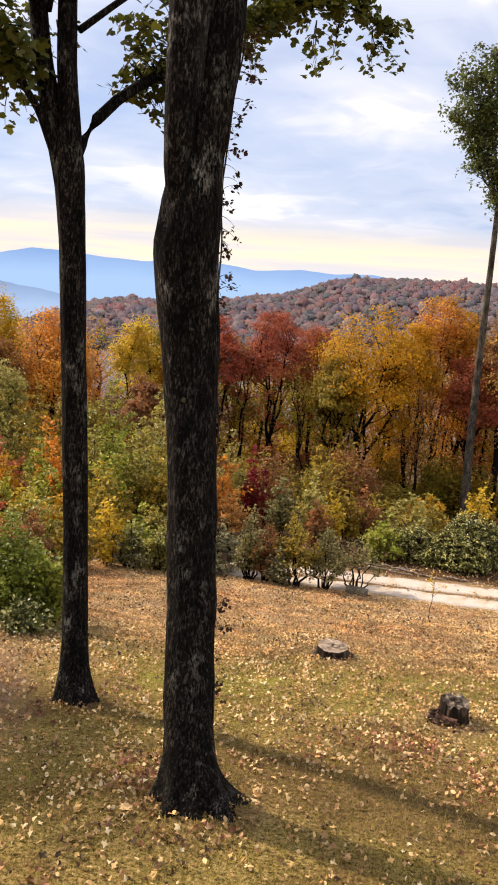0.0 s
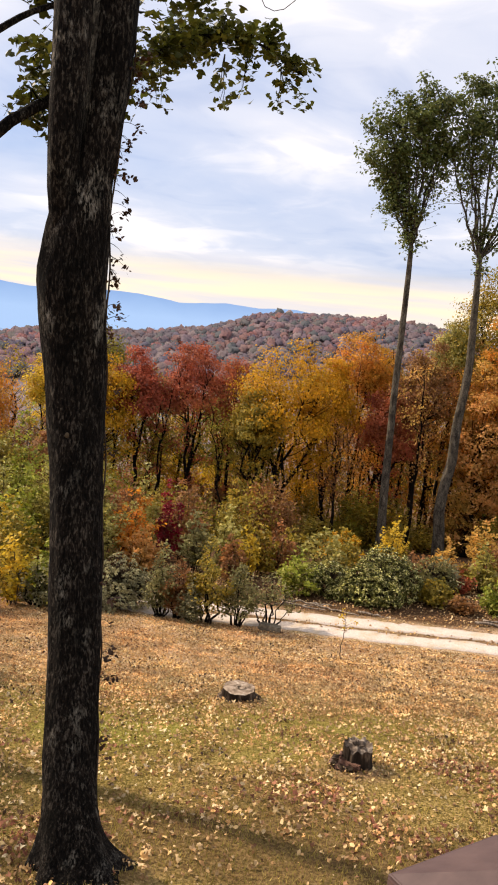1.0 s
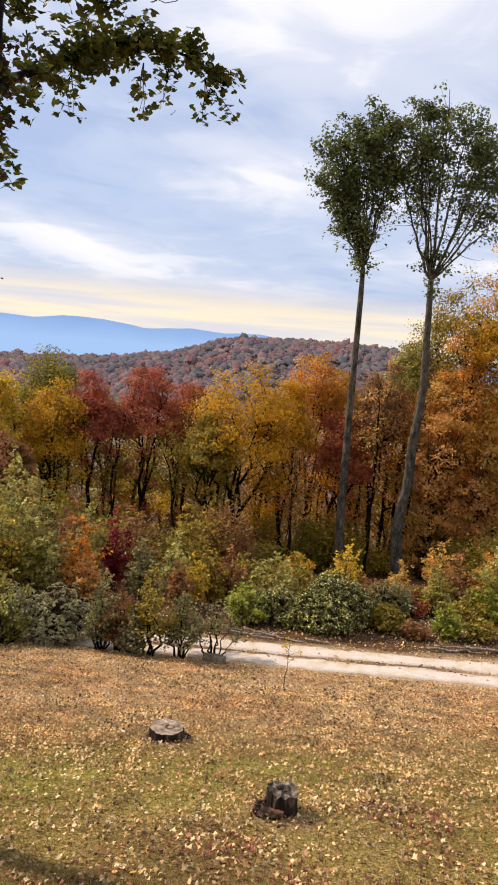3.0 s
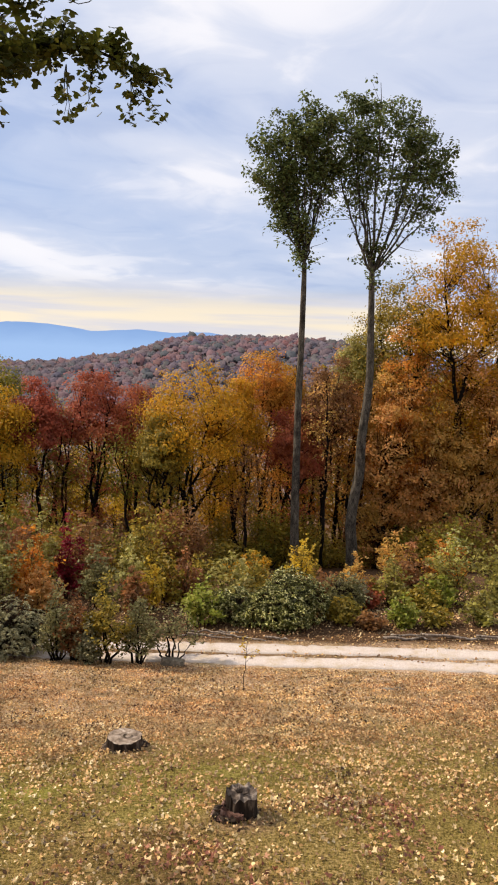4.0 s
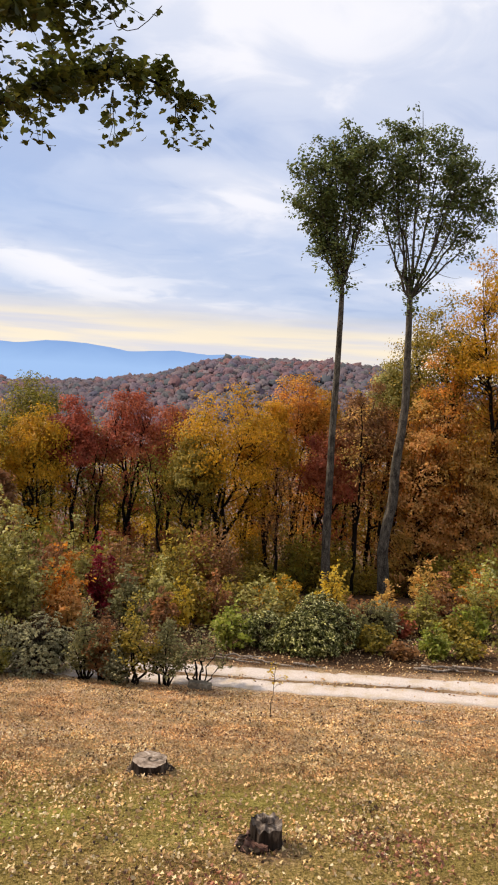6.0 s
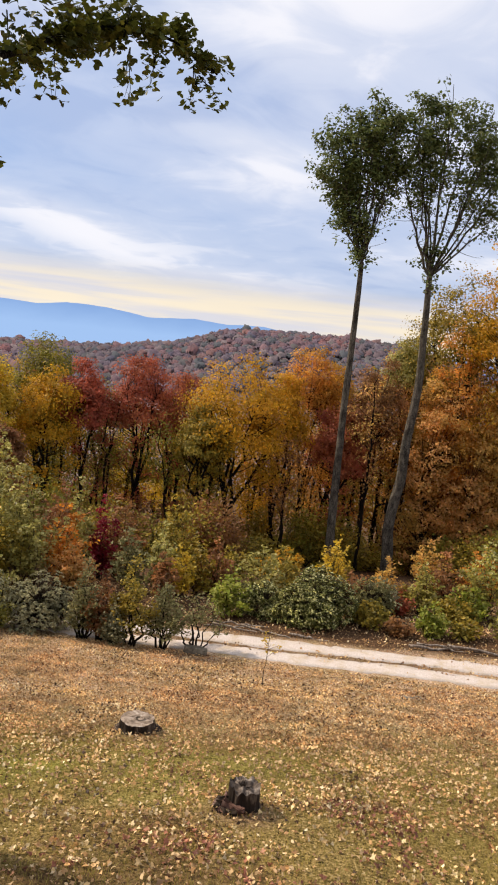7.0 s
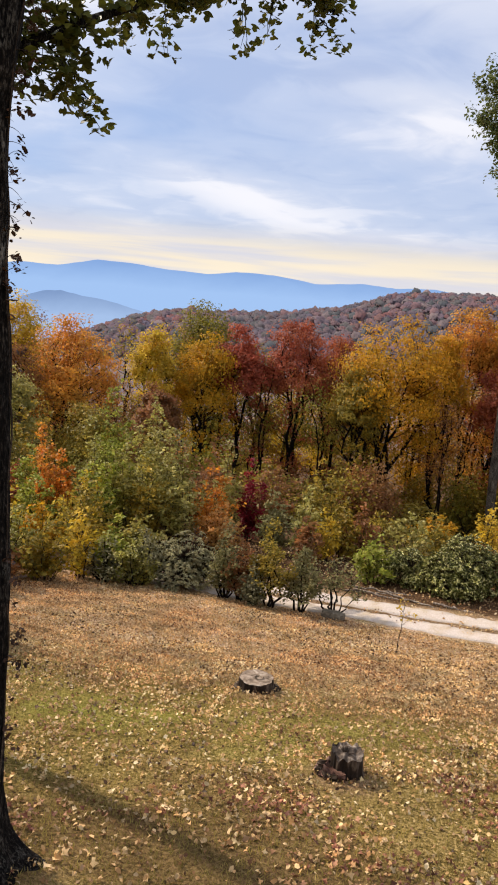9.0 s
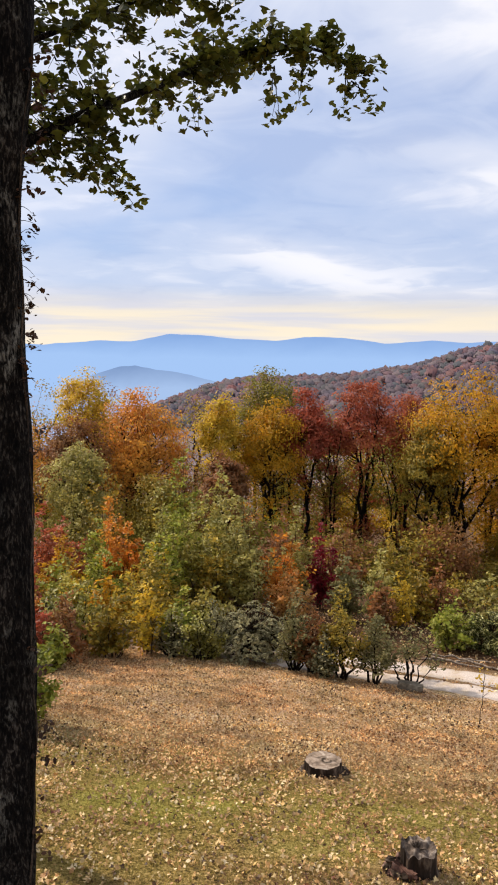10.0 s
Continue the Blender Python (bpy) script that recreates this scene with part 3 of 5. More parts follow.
def build_tree(name, x, y, top, width, leaves, seed, label, category="tree", group="", clusters=60, per=70, leaf=0.17, r0=0.14, crown_low=0.42,
               leaders=3, fork=0.4, lean=(0.0, 0.0), spread=0.55, wood=BARK_FAR, base=None, sides=7, outline=PLAIN, bare=0, open_front=False, dome=False, round_head=False):
    """A tree with a forked trunk, limbs out to each leaf cluster, and a crown of single leaves. top: height of its tip above sea level of the plan."""
    rng = np.random.default_rng(seed)
    z0 = (surf(x, y) if base is None else base) - 0.05
    h = top - z0
    root = empty(name, x, y, z0)
    T = Tubes()
    fk = np.array([lean[0] * fork, lean[1] * fork, h * fork])
    stem = wiggle((0, 0, 0), fk, rng, 0.012 * h, 7)
    rad = np.linspace(1.0, 0.72, 7) * r0
    rad[0] *= 1.35
    T.add(stem, rad, sides)
    tip = np.array([lean[0], lean[1], h])
    cen = np.array([lean[0] * 0.8, lean[1] * 0.8, h * (crown_low + 1) / 2])
    rz = h * (1 - crown_low) / 2
    lead, limb_t = [], []
    for i in range(leaders):
        a = 2 * math.pi * (i + rng.random() * 0.6) / leaders
        e = cen + np.array([math.cos(a) * width * 0.5 * spread, math.sin(a) * width * 0.5 * spread, rz * (rng.uniform(0.05, 0.45) if dome else rng.uniform(0.45, 0.85))])
        if leaders == 1:
            e = tip - np.array([0, 0, 0.06 * h])
        ln = wiggle(fk, e, rng, 0.02 * h, 7)
        ln[1:-1, 2] += 0.03 * h
        lead.append(ln)
        L = Tubes()
        L.add(ln, np.linspace(0.68 if leaders > 1 else 0.72, 0.16, 7) * r0, max(5, sides - 1))
        limb_t.append(L)
    fine_s = np.linspace(0, 6, 22)
    many = [np.stack([np.interp(fine_s, np.arange(7), ln[:, i]) for i in range(3)], -1) for ln in lead]
    axis = np.concatenate(many + [stem[3:]])
    arad = np.concatenate([np.linspace(0.6, 0.14, 22) * r0] * leaders + [np.full(4, 0.7 * r0)])
    spots = crown_spots(rng, clusters, cen, (width / 2 * 0.9, width / 2 * 0.9, rz * 0.93))
    if dome:
        tall = h * (0.99 - crown_low)
        if round_head:
            tall = min(tall, width * 1.0)
        spots = dome_spots(rng, clusters, (cen[0], cen[1], h * 1.04 - tall), (width / 2 * 0.95, width / 2 * 0.95, tall))
        low_axis = np.concatenate([ln[:5] for ln in lead] + [stem[3:]])
        wisps = low_axis[rng.integers(0, len(low_axis), clusters // 5)] + rng.normal(0, 1, (clusters // 5, 3)) * np.array([0.5, 0.5, 0.4])
        spots = np.concatenate([spots, wisps])
    elif open_front:
        hid = (spots[:, 2] < 0.62 * h) & (spots[:, 1] < 0.25)
        spots[hid, 1] = np.abs(spots[hid, 1]) + 0.3
    for q in spots:
        off = np.hypot(axis[:, 0] - q[0], axis[:, 1] - q[1])
        d = np.linalg.norm((axis - q) * np.array([1, 1, 0.6]), axis=1) + 4.0 * np.maximum(axis[:, 2] - q[2] + 0.55 * off, 0) + rng.uniform(0, 0.4, len(axis))
        i = int(np.argmin(d))
        b = axis[i]
        r = min(arad[i] * 0.55, r0 * 0.16)
        (limb_t[i // 22] if i < 22 * leaders else T).add(bowed(b, q, -0.08 * np.linalg.norm(q - b), 5), np.linspace(r, 0.008, 5), 4)
    for i in range(bare):
        q = spots[rng.integers(len(spots))] + rng.normal(0, 0.5, 3)
        b = axis[rng.integers(len(axis))]
        T.add(wiggle(b, q, rng, 0.1, 4), np.linspace(r0 * 0.25, 0.006, 4), 3)
    trunk = part_mesh("trunk", T.mesh("trunk", wood), root)
    for L in limb_t:
        part_mesh("limb", L.mesh("limb", wood), trunk)
    rc = (width / 2) * 1.15 / max(2.0, clusters ** (1 / 3) - 0.6)
    cnt = rng.integers(int(per * 0.5), int(per * 1.5), len(spots))
    c = np.repeat(spots, cnt, axis=0)
    if dome:
        cnt[clusters:] = cnt[clusters:] // 3
        c = np.repeat(spots, cnt, axis=0)
    c = c + np.clip(rng.normal(0, 1, c.shape), -1.7, 1.7) * np.array([rc * 0.62, rc * 0.62, rc * 0.34] if dome else [rc * 0.58, rc * 0.58, rc * 0.38])
    c[:, 2] = np.maximum(c[:, 2], 0.15)
    s = leaf * rng.uniform(0.6, 1.3, len(c))
    out = np.repeat(spots, cnt, axis=0) - np.array([cen[0], cen[1], h * (0.45 + 0.5 * crown_low)])
    out /= np.linalg.norm(out, axis=1)[:, None] + 1e-6
    near_out = c - np.repeat(spots, cnt, axis=0)
    near_out /= np.linalg.norm(near_out, axis=1)[:, None] + 1e-6
    part_mesh("crown", leaf_mesh("crown", c, s, leaves, rng, outline, droop=0.4, aim=out * 0.6 + near_out * 0.6), root)
    return tagged(root, label, category, group)


def build_shrub(name, x, y, top, width, leaves, seed, label, group="", stems=6, clusters=34, per=55, leaf=0.11, low=0.12, wood=BARK_TWIG, base=None, category="shrub", stem_r=0.022, flat_top=1.0):
    rng = np.random.default_rng(seed)
    z0 = (surf(x, y) if base is None else base) - 0.03
    h = top - z0
    root = empty(name, x, y, z0)
    cen = (0, 0, h * (1 + low) / 2)
    spots = crown_spots(rng, clusters, cen, (width / 2 * 0.88, width / 2 * 0.88, h * (1 - low) / 2 * 0.92), 0.35)
    ends = spots[rng.permutation(len(spots))[:stems]]
    axis, stem_t = [], []
    for e in ends:
        foot = np.array([rng.normal(0, 0.05), rng.normal(0, 0.05), 0.0])
        ln = wiggle(foot, np.array([e[0], e[1], max(e[2], h * 0.6)]), rng, 0.05 * h, 6)
        T = Tubes()
        T.add(ln, np.linspace(1, 0.3, 6) * stem_r * (0.7 + 0.6 * rng.random()), 5)
        stem_t.append(T)
        axis.append(ln[1:])
    axis = np.concatenate(axis)
    for q in spots:
        d = np.linalg.norm(axis - q, axis=1) + np.where(axis[:, 2] < q[2] + 0.05, 0, 9)
        i = int(np.argmin(d))
        stem_t[i // 5].add(bowed(axis[i], q, -0.03, 4), np.linspace(stem_r * 0.45, 0.004, 4), 3)
    for T in stem_t:
        part_mesh("stem", T.mesh("stem", wood), root)
    rc = (width / 2) * 1.2 / max(1.6, clusters ** (1 / 3) - 0.6)
    cnt = rng.integers(int(per * 0.5), int(per * 1.5), len(spots))
    c = np.repeat(spots, cnt, axis=0)
    c = c + rng.normal(0, 1, c.shape) * np.array([rc * 0.6, rc * 0.6, rc * 0.5])
    c[:, 2] = np.maximum(c[:, 2], 0.05)
    s = leaf * rng.uniform(0.6, 1.35, len(c))
    part_mesh("foliage", leaf_mesh("foliage", c, s, leaves, rng), root)
    return tagged(root, label, category, group)


def build_sprig(name, x, y, top, width, leaves, seed, label, group="", stems=9, per=11, leaf=0.11, clear=0.12, category="shrub", stem_r=0.02, wood=BARK_TWIG, dense=1.0):
    """An upright, uneven shrub: rods of different height with short leafy side twigs."""
    rng = np.random.default_rng(seed)
    z0 = surf(x, y) - 0.03
    h = top - z0
    root = empty(name, x, y, z0)
    pts = []
    for i in range(stems):
        a, u = rng.uniform(0, 2 * math.pi), (0.0 if i == 0 else math.sqrt((i - 0.3) / stems))
        a = i * 2.4 + rng.normal(0, 0.35)
        out = np.array([math.cos(a), math.sin(a), 0.0]) * width / 2 * u
        tall = h * (1 - 0.5 * u * u) * (1.0 if i == 0 else rng.uniform(0.66, 1.0))
        ln = wiggle(out * 0.22, out * 0.85 + np.array([0, 0, tall]), rng, 0.04 * h, 8)
        T = Tubes()
        T.add(ln, np.linspace(1, 0.2, 8) * stem_r * rng.uniform(0.7, 1.25), 5)
        nodes = int((6 + 4.2 * tall) * dense)
        for k in range(nodes):
            s = clear + (1 - clear) * (k + rng.random()) / nodes
            p = ln[0] + 0
            q = min(int(s * 7), 6)
            p = ln[q] + (ln[q + 1] - ln[q]) * (s * 7 - q)
            b = rng.uniform(0, 2 * math.pi)
            reach = (0.13 + 0.13 * width) * (1.15 - 0.65 * s) * rng.uniform(0.5, 1.25)
            e = p + np.array([math.cos(b), math.sin(b), rng.uniform(0.1, 0.8)]) * reach
            if k % 2 == 0:
                T.add(bowed(p, e, -0.03, 3), np.linspace(stem_r * 0.3, 0.003, 3), 3)
            m = int(rng.integers(per // 2, per * 3 // 2 + 1))
            f = rng.uniform(0.25, 1.1, m)[:, None]
            pts.append(p + (e - p) * f + rng.normal(0, 1, (m, 3)) * np.array([0.075, 0.075, 0.05]))
        part_mesh("stem", T.mesh("stem", wood), root)
    c = np.concatenate(pts)
    c[:, 2] = np.maximum(c[:, 2], 0.05)
    s = leaf * rng.uniform(0.6, 1.35, len(c))
    part_mesh("foliage", leaf_mesh("foliage", c, s, leaves, rng, droop=0.3), root)
    return tagged(root, label, category, group)


# -- the two big trees by the house --
def trunk_flare(k, sides, seed, amount, levels):
    """Root flare and lumps: factors for each ring and side."""
    a = np.linspace(0, 2 * np.pi, sides, endpoint=False)
    f = np.ones((k, sides))
    for i in range(k):
        lobes = np.array([noise.noise((math.cos(b) * 1.6, math.sin(b) * 1.6, seed + i * 0.12)) for b in a])
        fine_l = np.array([noise.noise((math.cos(b) * 4, math.sin(b) * 4, seed + 9 + i * 0.3)) for b in a])
        ridge = np.array([noise.noise((math.cos(b) * 9, math.sin(b) * 9, seed + i * 0.35)) for b in a])
        f[i] += amount * levels[i] * (0.4 + lobes * 1.1) + 0.08 * lobes + 0.035 * fine_l + 0.045 * ridge
    return f


def big_trunk(T, pts, radii, seed, sides=64, steps=110, flare=0.4):
    pts, radii = np.asarray(pts, float), np.asarray(radii, float)
    s = np.concatenate([[0], np.cumsum(np.linalg.norm(np.diff(pts, axis=0), axis=1))])
    q = np.concatenate([np.linspace(0, 1.2, 16), np.linspace(1.3, s[-1], steps)])
    p = np.stack([np.interp(q, s, pts[:, i]) for i in range(3)], -1)
    ker = np.array([0.1, 0.2, 0.4, 0.2, 0.1])
    for i in range(2):
        p[2:-2, i] = np.convolve(p[:, i], ker, "valid")
    r = np.interp(q, s, radii)
    lev = np.clip(1 - q / 0.9, 0, 1) ** 2
    T.add(p, r * (1 + 0.25 * lev), sides, trunk_flare(len(q), sides, seed, flare, lev))


rngA = np.random.default_rng(40)
tree_a = empty("tree", 0, 0, 0)
TA = Tubes()
zA = surf(-0.52, 7.02)
A_PTS = np.array([(-0.52, 7.02, zA - 0.2), (-0.60, 7.22, -4.75), (-0.64, 7.34, -4.3), (-0.68, 7.5, -3.4), (-0.79, 7.72, -1.6), (-0.85, 7.8, -0.87), (-0.87, 7.8, -0.6), (-0.915, 7.8, -0.16), (-0.94, 7.8, 0.18), (-0.925, 7.8, 0.52), (-0.885, 7.8, 0.86),
                  (-0.842, 7.82, 1.1), (-0.770, 7.84, 1.5), (-0.722, 7.86, 2.0), (-0.706, 7.86, 2.45), (-0.66, 8.0, 5.5), (-0.53, 8.4, 9.0)])
A_RAD = np.array([0.32, 0.262, 0.25, 0.246, 0.255, 0.28, 0.285, 0.312, 0.322, 0.30, 0.258, 0.222, 0.205, 0.205, 0.203, 0.19, 0.10])
big_trunk(TA, A_PTS, A_RAD, 3.0, flare=0.62)
part_mesh("trunk", TA.mesh("trunk", BARK_NEAR), tree_a)
# a second stem grown fast to its back, parting from it high up
TA2 = Tubes()
big_trunk(TA2, [(-1.02, 7.72, 0.2), (-1.035, 7.66, 0.6), (-1.045, 7.62, 0.9), (-1.04, 7.58, 1.2), (-1.035, 7.56, 1.5), (-1.02, 7.56, 2.0), (-1.02, 7.58, 2.45), (-1.13, 7.9, 4.5), (-1.33, 8.5, 8.0)], [0.05, 0.10, 0.128, 0.145, 0.152, 0.158, 0.16, 0.13, 0.05], 11.0, 40, 60, 0.0)
part_mesh("stem", TA2.mesh("stem", BARK_NEAR), tree_a)
pale = bmesh.new()
bmesh.ops.create_icosphere(pale, subdivisions=2, radius=0.03, matrix=Matrix.Translation((-0.86, 7.49, -1.28)) @ Matrix.Diagonal((0.7, 0.3, 1.0, 1)))
for v in pale.verts:
    v.co += Vector((noise.noise(v.co * 40), 0, noise.noise(v.co * 33))) * 0.012
part("lichen", pale, STUMP_BARK, tree_a, "small pale scar on the bark")
TT = Tubes()
TT.add([(-0.7, 8.45, 5.2), (-0.2, 8.7, 5.0), (0.3, 8.9, 4.3), (0.55, 9.0, 3.5), (0.62, 9.0, 3.2), (0.68, 9.0, 3.1), (0.78, 9.0, 3.07), (0.88, 9.0, 3.1), (0.98, 9.0, 3.19), (1.1, 9.0, 3.34)], np.full(10, 0.0045), 5)
part_mesh("tendril", TT.mesh("tendril", BARK_TWIG), tree_a, "thin dead vine loop hanging from above")
tagged(tree_a, "tall thick tree trunk with dark furrowed bark and dry vine", "tree")

# dry vine up the side of that trunk
vine = empty("vine", 0, 0, 0)
TV = Tubes()
vpts, spots = [], []
for q in np.linspace(-4.6, 2.4, 60):
    cx, cy, r = np.interp(q, A_PTS[:, 2], A_PTS[:, 0]), np.interp(q, A_PTS[:, 2], A_PTS[:, 1]), np.interp(q, A_PTS[:, 2], A_RAD)
    vpts.append((cx + r * 1.02 + 0.012 * math.sin(q * 7), cy + 0.04 * math.sin(q * 3), q))
TV.add(vpts, np.full(60, 0.009), 5)
for p in vpts:
    dens = 2.2 if (-0.6 < p[2] < 2.2) else (1.1 if -4.2 < p[2] < -2.9 else 0.3)
    for shoot in range(rngA.poisson(dens)):
        e = np.array(p) + np.array([rngA.uniform(0.02, 0.15), rngA.uniform(-0.08, 0.08), rngA.uniform(-0.10, 0.05)])
        TV.add(bowed(p, e, 0.015, 4), np.linspace(0.004, 0.0015, 4), 3)
        for j in range(rngA.integers(3, 13)):
            spots.append(e + rngA.normal(0, 0.026, 3) + np.array([0, 0, -0.02]))
part_mesh("vine_stem", TV.mesh("vine_stem", BARK_TWIG), vine)
part_mesh("foliage", leaf_mesh("foliage", np.array(spots), rngA.uniform(0.028, 0.065, len(spots)), LEAF["dead"], rngA, OAK, droop=1.5), vine, "curled dry brown leaves")
tagged(vine, "thin dry vine with curled leaves on the bark", "vine")

# second tree, forked, with the long leafy bough
tree_b = empty("tree", 0, 0, 0)
TB = Tubes()
zB = surf(-2.35, 9.55)
big_trunk(TB, [(-2.35, 9.55, zB - 0.2), (-2.45, 9.9, -4.8), (-2.51, 10.1, -3.6), (-2.59, 10.1, -1.3), (-2.64, 10.1, 0.2), (-2.70, 10.1, 1.1), (-2.70, 10.1, 1.6), (-2.75, 10.1, 2.2), (-2.77, 10.15, 3.2), (-2.73, 10.3, 6.0), (-2.51, 10.6, 9.5)],
          [0.205, 0.17, 0.165, 0.16, 0.165, 0.19, 0.135, 0.12, 0.115, 0.09, 0.04], 21.0, 52, 100, 0.5)
big_trunk(TB, [(-2.68, 10.12, 0.3), (-2.73, 10.12, 0.8), (-2.88, 10.13, 1.5), (-3.04, 10.15, 2.2), (-3.15, 10.2, 3.0), (-3.31, 10.5, 5.5), (-3.71, 11.0, 8.5)], [0.06, 0.13, 0.135, 0.12, 0.11, 0.08, 0.03], 31.0, 36, 50, 0.0)
part_mesh("trunk", TB.mesh("trunk", BARK_NEAR), tree_b)
BOUGH = np.array([(-2.69, 10.12, 1.05), (-2.60, 10.2, 1.44), (-2.36, 10.4, 1.86), (-2.08, 10.6, 2.14), (-1.78, 10.8, 2.36), (-1.40, 11.3, 2.72), (-1.08, 11.9, 3.06), (-0.82, 12.6, 3.43), (-0.55, 13.6, 3.98),
                  (-0.12, 14.7, 4.52), (0.44, 15.1, 4.74), (1.0, 15.3, 4.72), (1.45, 15.4, 4.55), (1.83, 15.5, 4.3)])
LEFT = np.array([(-2.91, 10.1, 1.3), (-3.02, 9.9, 1.7), (-3.25, 9.8, 2.06), (-3.46, 9.7, 2.4), (-4.01, 9.5, 3.1)])
UP = np.array([(-2.63, 10.2, 2.7), (-2.11, 10.7, 3.3), (-1.41, 11.5, 3.9), (-0.61, 12.4, 4.6), (0.29, 13.0, 5.1)])
UP2 = np.array([(-3.01, 10.2, 2.9), (-2.71, 9.6, 3.4), (-2.21, 9.0, 3.9), (-1.71, 8.6, 4.3)])
TL = Tubes()
rngB = np.random.default_rng(77)
lf = []


def spray(p, q, n, size=0.24, hang=0.3):
    """A twig from p to q with leaves along it."""
    p, q = np.asarray(p, float), np.asarray(q, float)
    ln = wiggle(p, q, rngB, 0.03, 5)
    ln[-1, 2] -= hang * 0.15
    TL.add(ln, np.linspace(0.011, 0.003, 5), 4)
    for k in range(int(n * 0.6)):
        t = rngB.uniform(0.15, 1.05)
        i = min(int(t * 4), 3)
        c = ln[i] + (ln[i + 1] - ln[i]) * (t * 4 - i)
        lf.append(c + rngB.normal(0, 1, 3) * np.array([size * 0.42, size * 0.42, size * 0.32]) - np.array([0, 0, rngB.random() * 0.06]))


def along_view_ray(p):
    """Moves a place on the long bough along the camera's view ray, scaled from its eye."""
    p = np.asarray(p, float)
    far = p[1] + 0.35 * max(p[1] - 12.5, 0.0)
    view_eye = np.array([1.2, 0.9, 0.0])
    return view_eye + (p - view_eye) * (far - 0.9) / (p[1] - 0.9) + np.array([-0.12, 0.0, 0.10])


def bough(line, r_start, r_end, sprays, reach, n, start=0.3, hang=0.3, up_bias=0.0):
    s = np.concatenate([[0], np.cumsum(np.linalg.norm(np.diff(line, axis=0), axis=1))])
    q = np.linspace(0, s[-1], 24)
    p = np.stack([np.interp(q, s, line[:, i]) for i in range(3)], -1)
    ker = np.array([0.25, 0.5, 0.25])
    for i in range(3):
        p[1:-1, i] = np.convolve(p[:, i], ker, "valid")
    TL.add(p, np.linspace(r_start, r_end, 24), 10)
    for k in range(sprays):
        t = start + (1 - start) * rngB.random() ** 0.8
        a = p[min(int(t * 23), 22)]
        d = rngB.normal(0, 1, 3)
        d[2] = d[2] * 0.5 + 0.04 + up_bias
        d /= np.linalg.norm(d)
        spray(a, a + d * reach * rngB.uniform(0.35, 1.0), n, hang=hang)
    return p


bough(BOUGH, 0.078, 0.018, 70, 0.6, 34, 0.42)
bough(LEFT, 0.055, 0.015, 26, 0.6, 30, 0.35)
bough(UP, 0.045, 0.012, 46, 0.75, 30, 0.3)
bough(UP2, 0.04, 0.01, 30, 0.6, 28, 0.3)
# hanging spray under the bough, and tassels at its end
for a, b in (((-1.55, 11.9, 2.9), (-1.45, 12.2, 2.3)), ((-1.5, 12.1, 2.45), (-1.3, 12.4, 1.95)), ((-1.42, 12.3, 2.1), (-1.12, 12.45, 1.72)), ((-1.9, 11.6, 2.6), (-2.1, 11.9, 2.35)),
             ((-0.5, 13.2, 3.6), (-0.45, 13.3, 2.95)), ((-0.9, 12.8, 3.4), (-0.95, 12.8, 2.85)), ((0.5, 14.1, 4.0), (0.48, 14.1, 3.3)), ((0.9, 14.4, 4.1), (0.85, 14.4, 3.55)),
             ((1.5, 14.8, 4.1), (1.55, 14.8, 3.6)), ((1.6, 14.8, 3.95), (1.95, 14.9, 3.6)), ((1.2, 14.6, 4.2), (1.3, 14.6, 4.65)), ((0.4, 14.0, 4.1), (0.5, 14.0, 4.75)), ((-0.3, 13.4, 3.9), (-0.1, 13.4, 4.5)),
             ((-3.3, 9.7, 2.3), (-3.5, 9.7, 1.55)), ((-3.4, 9.7, 2.4), (-3.3, 9.8, 1.75)), ((-1.75, 11.1, 2.5), (-1.7, 11.2, 2.0)), ((-1.95, 10.9, 2.4), (-1.85, 11.0, 1.9))):
    a, b = along_view_ray(a), along_view_ray(b)
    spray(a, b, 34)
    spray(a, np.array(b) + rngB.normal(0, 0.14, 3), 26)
# foliage higher in the two crowns, above the boughs
for k in range(28):
    a = np.array([rngB.uniform(-3.9, -2.9), rngB.uniform(9.4, 11.0), rngB.uniform(2.2, 3.3)])
    spray(a, a + rngB.normal(0, 0.3, 3), 30)
for k in range(72):
    a = np.array([rngB.uniform(-4.6, 0.1), rngB.uniform(9.6, 13.0), rngB.uniform(3.3, 5.6)])
    spray(a, a + rngB.normal(0, 0.35, 3), 32)
# leaves hanging between the two trunks, on twigs off the long bough
for k in range(46):
    a = np.array([rngB.uniform(-2.3, -1.2), rngB.uniform(10.8, 11.6), rngB.uniform(1.75, 3.3)])
    if a[2] < 2.35 and a[0] < -1.75:
        continue
    i = int(np.argmin(np.linalg.norm(BOUGH - a, axis=1)))
    TL.add(wiggle(BOUGH[i], a, rngB, 0.03, 4), np.linspace(0.008, 0.003, 4), 4)
    spray(a, a + rngB.normal(0, 0.2, 3), 26)
part_mesh("bough", TL.mesh("bough", BARK_NEAR), tree_b)
part_mesh("crown", leaf_mesh("crown", np.array(lf), rngB.uniform(0.085, 0.175, len(lf)), LEAF["near"], rngB, LOBED, droop=0.8), tree_b, "green lobed leaves turning yellow")
tagged(tree_b, "forked dark tree with a long leafy bough over the lawn", "tree")

# -- two tall bare-stemmed poplars beyond the drive --


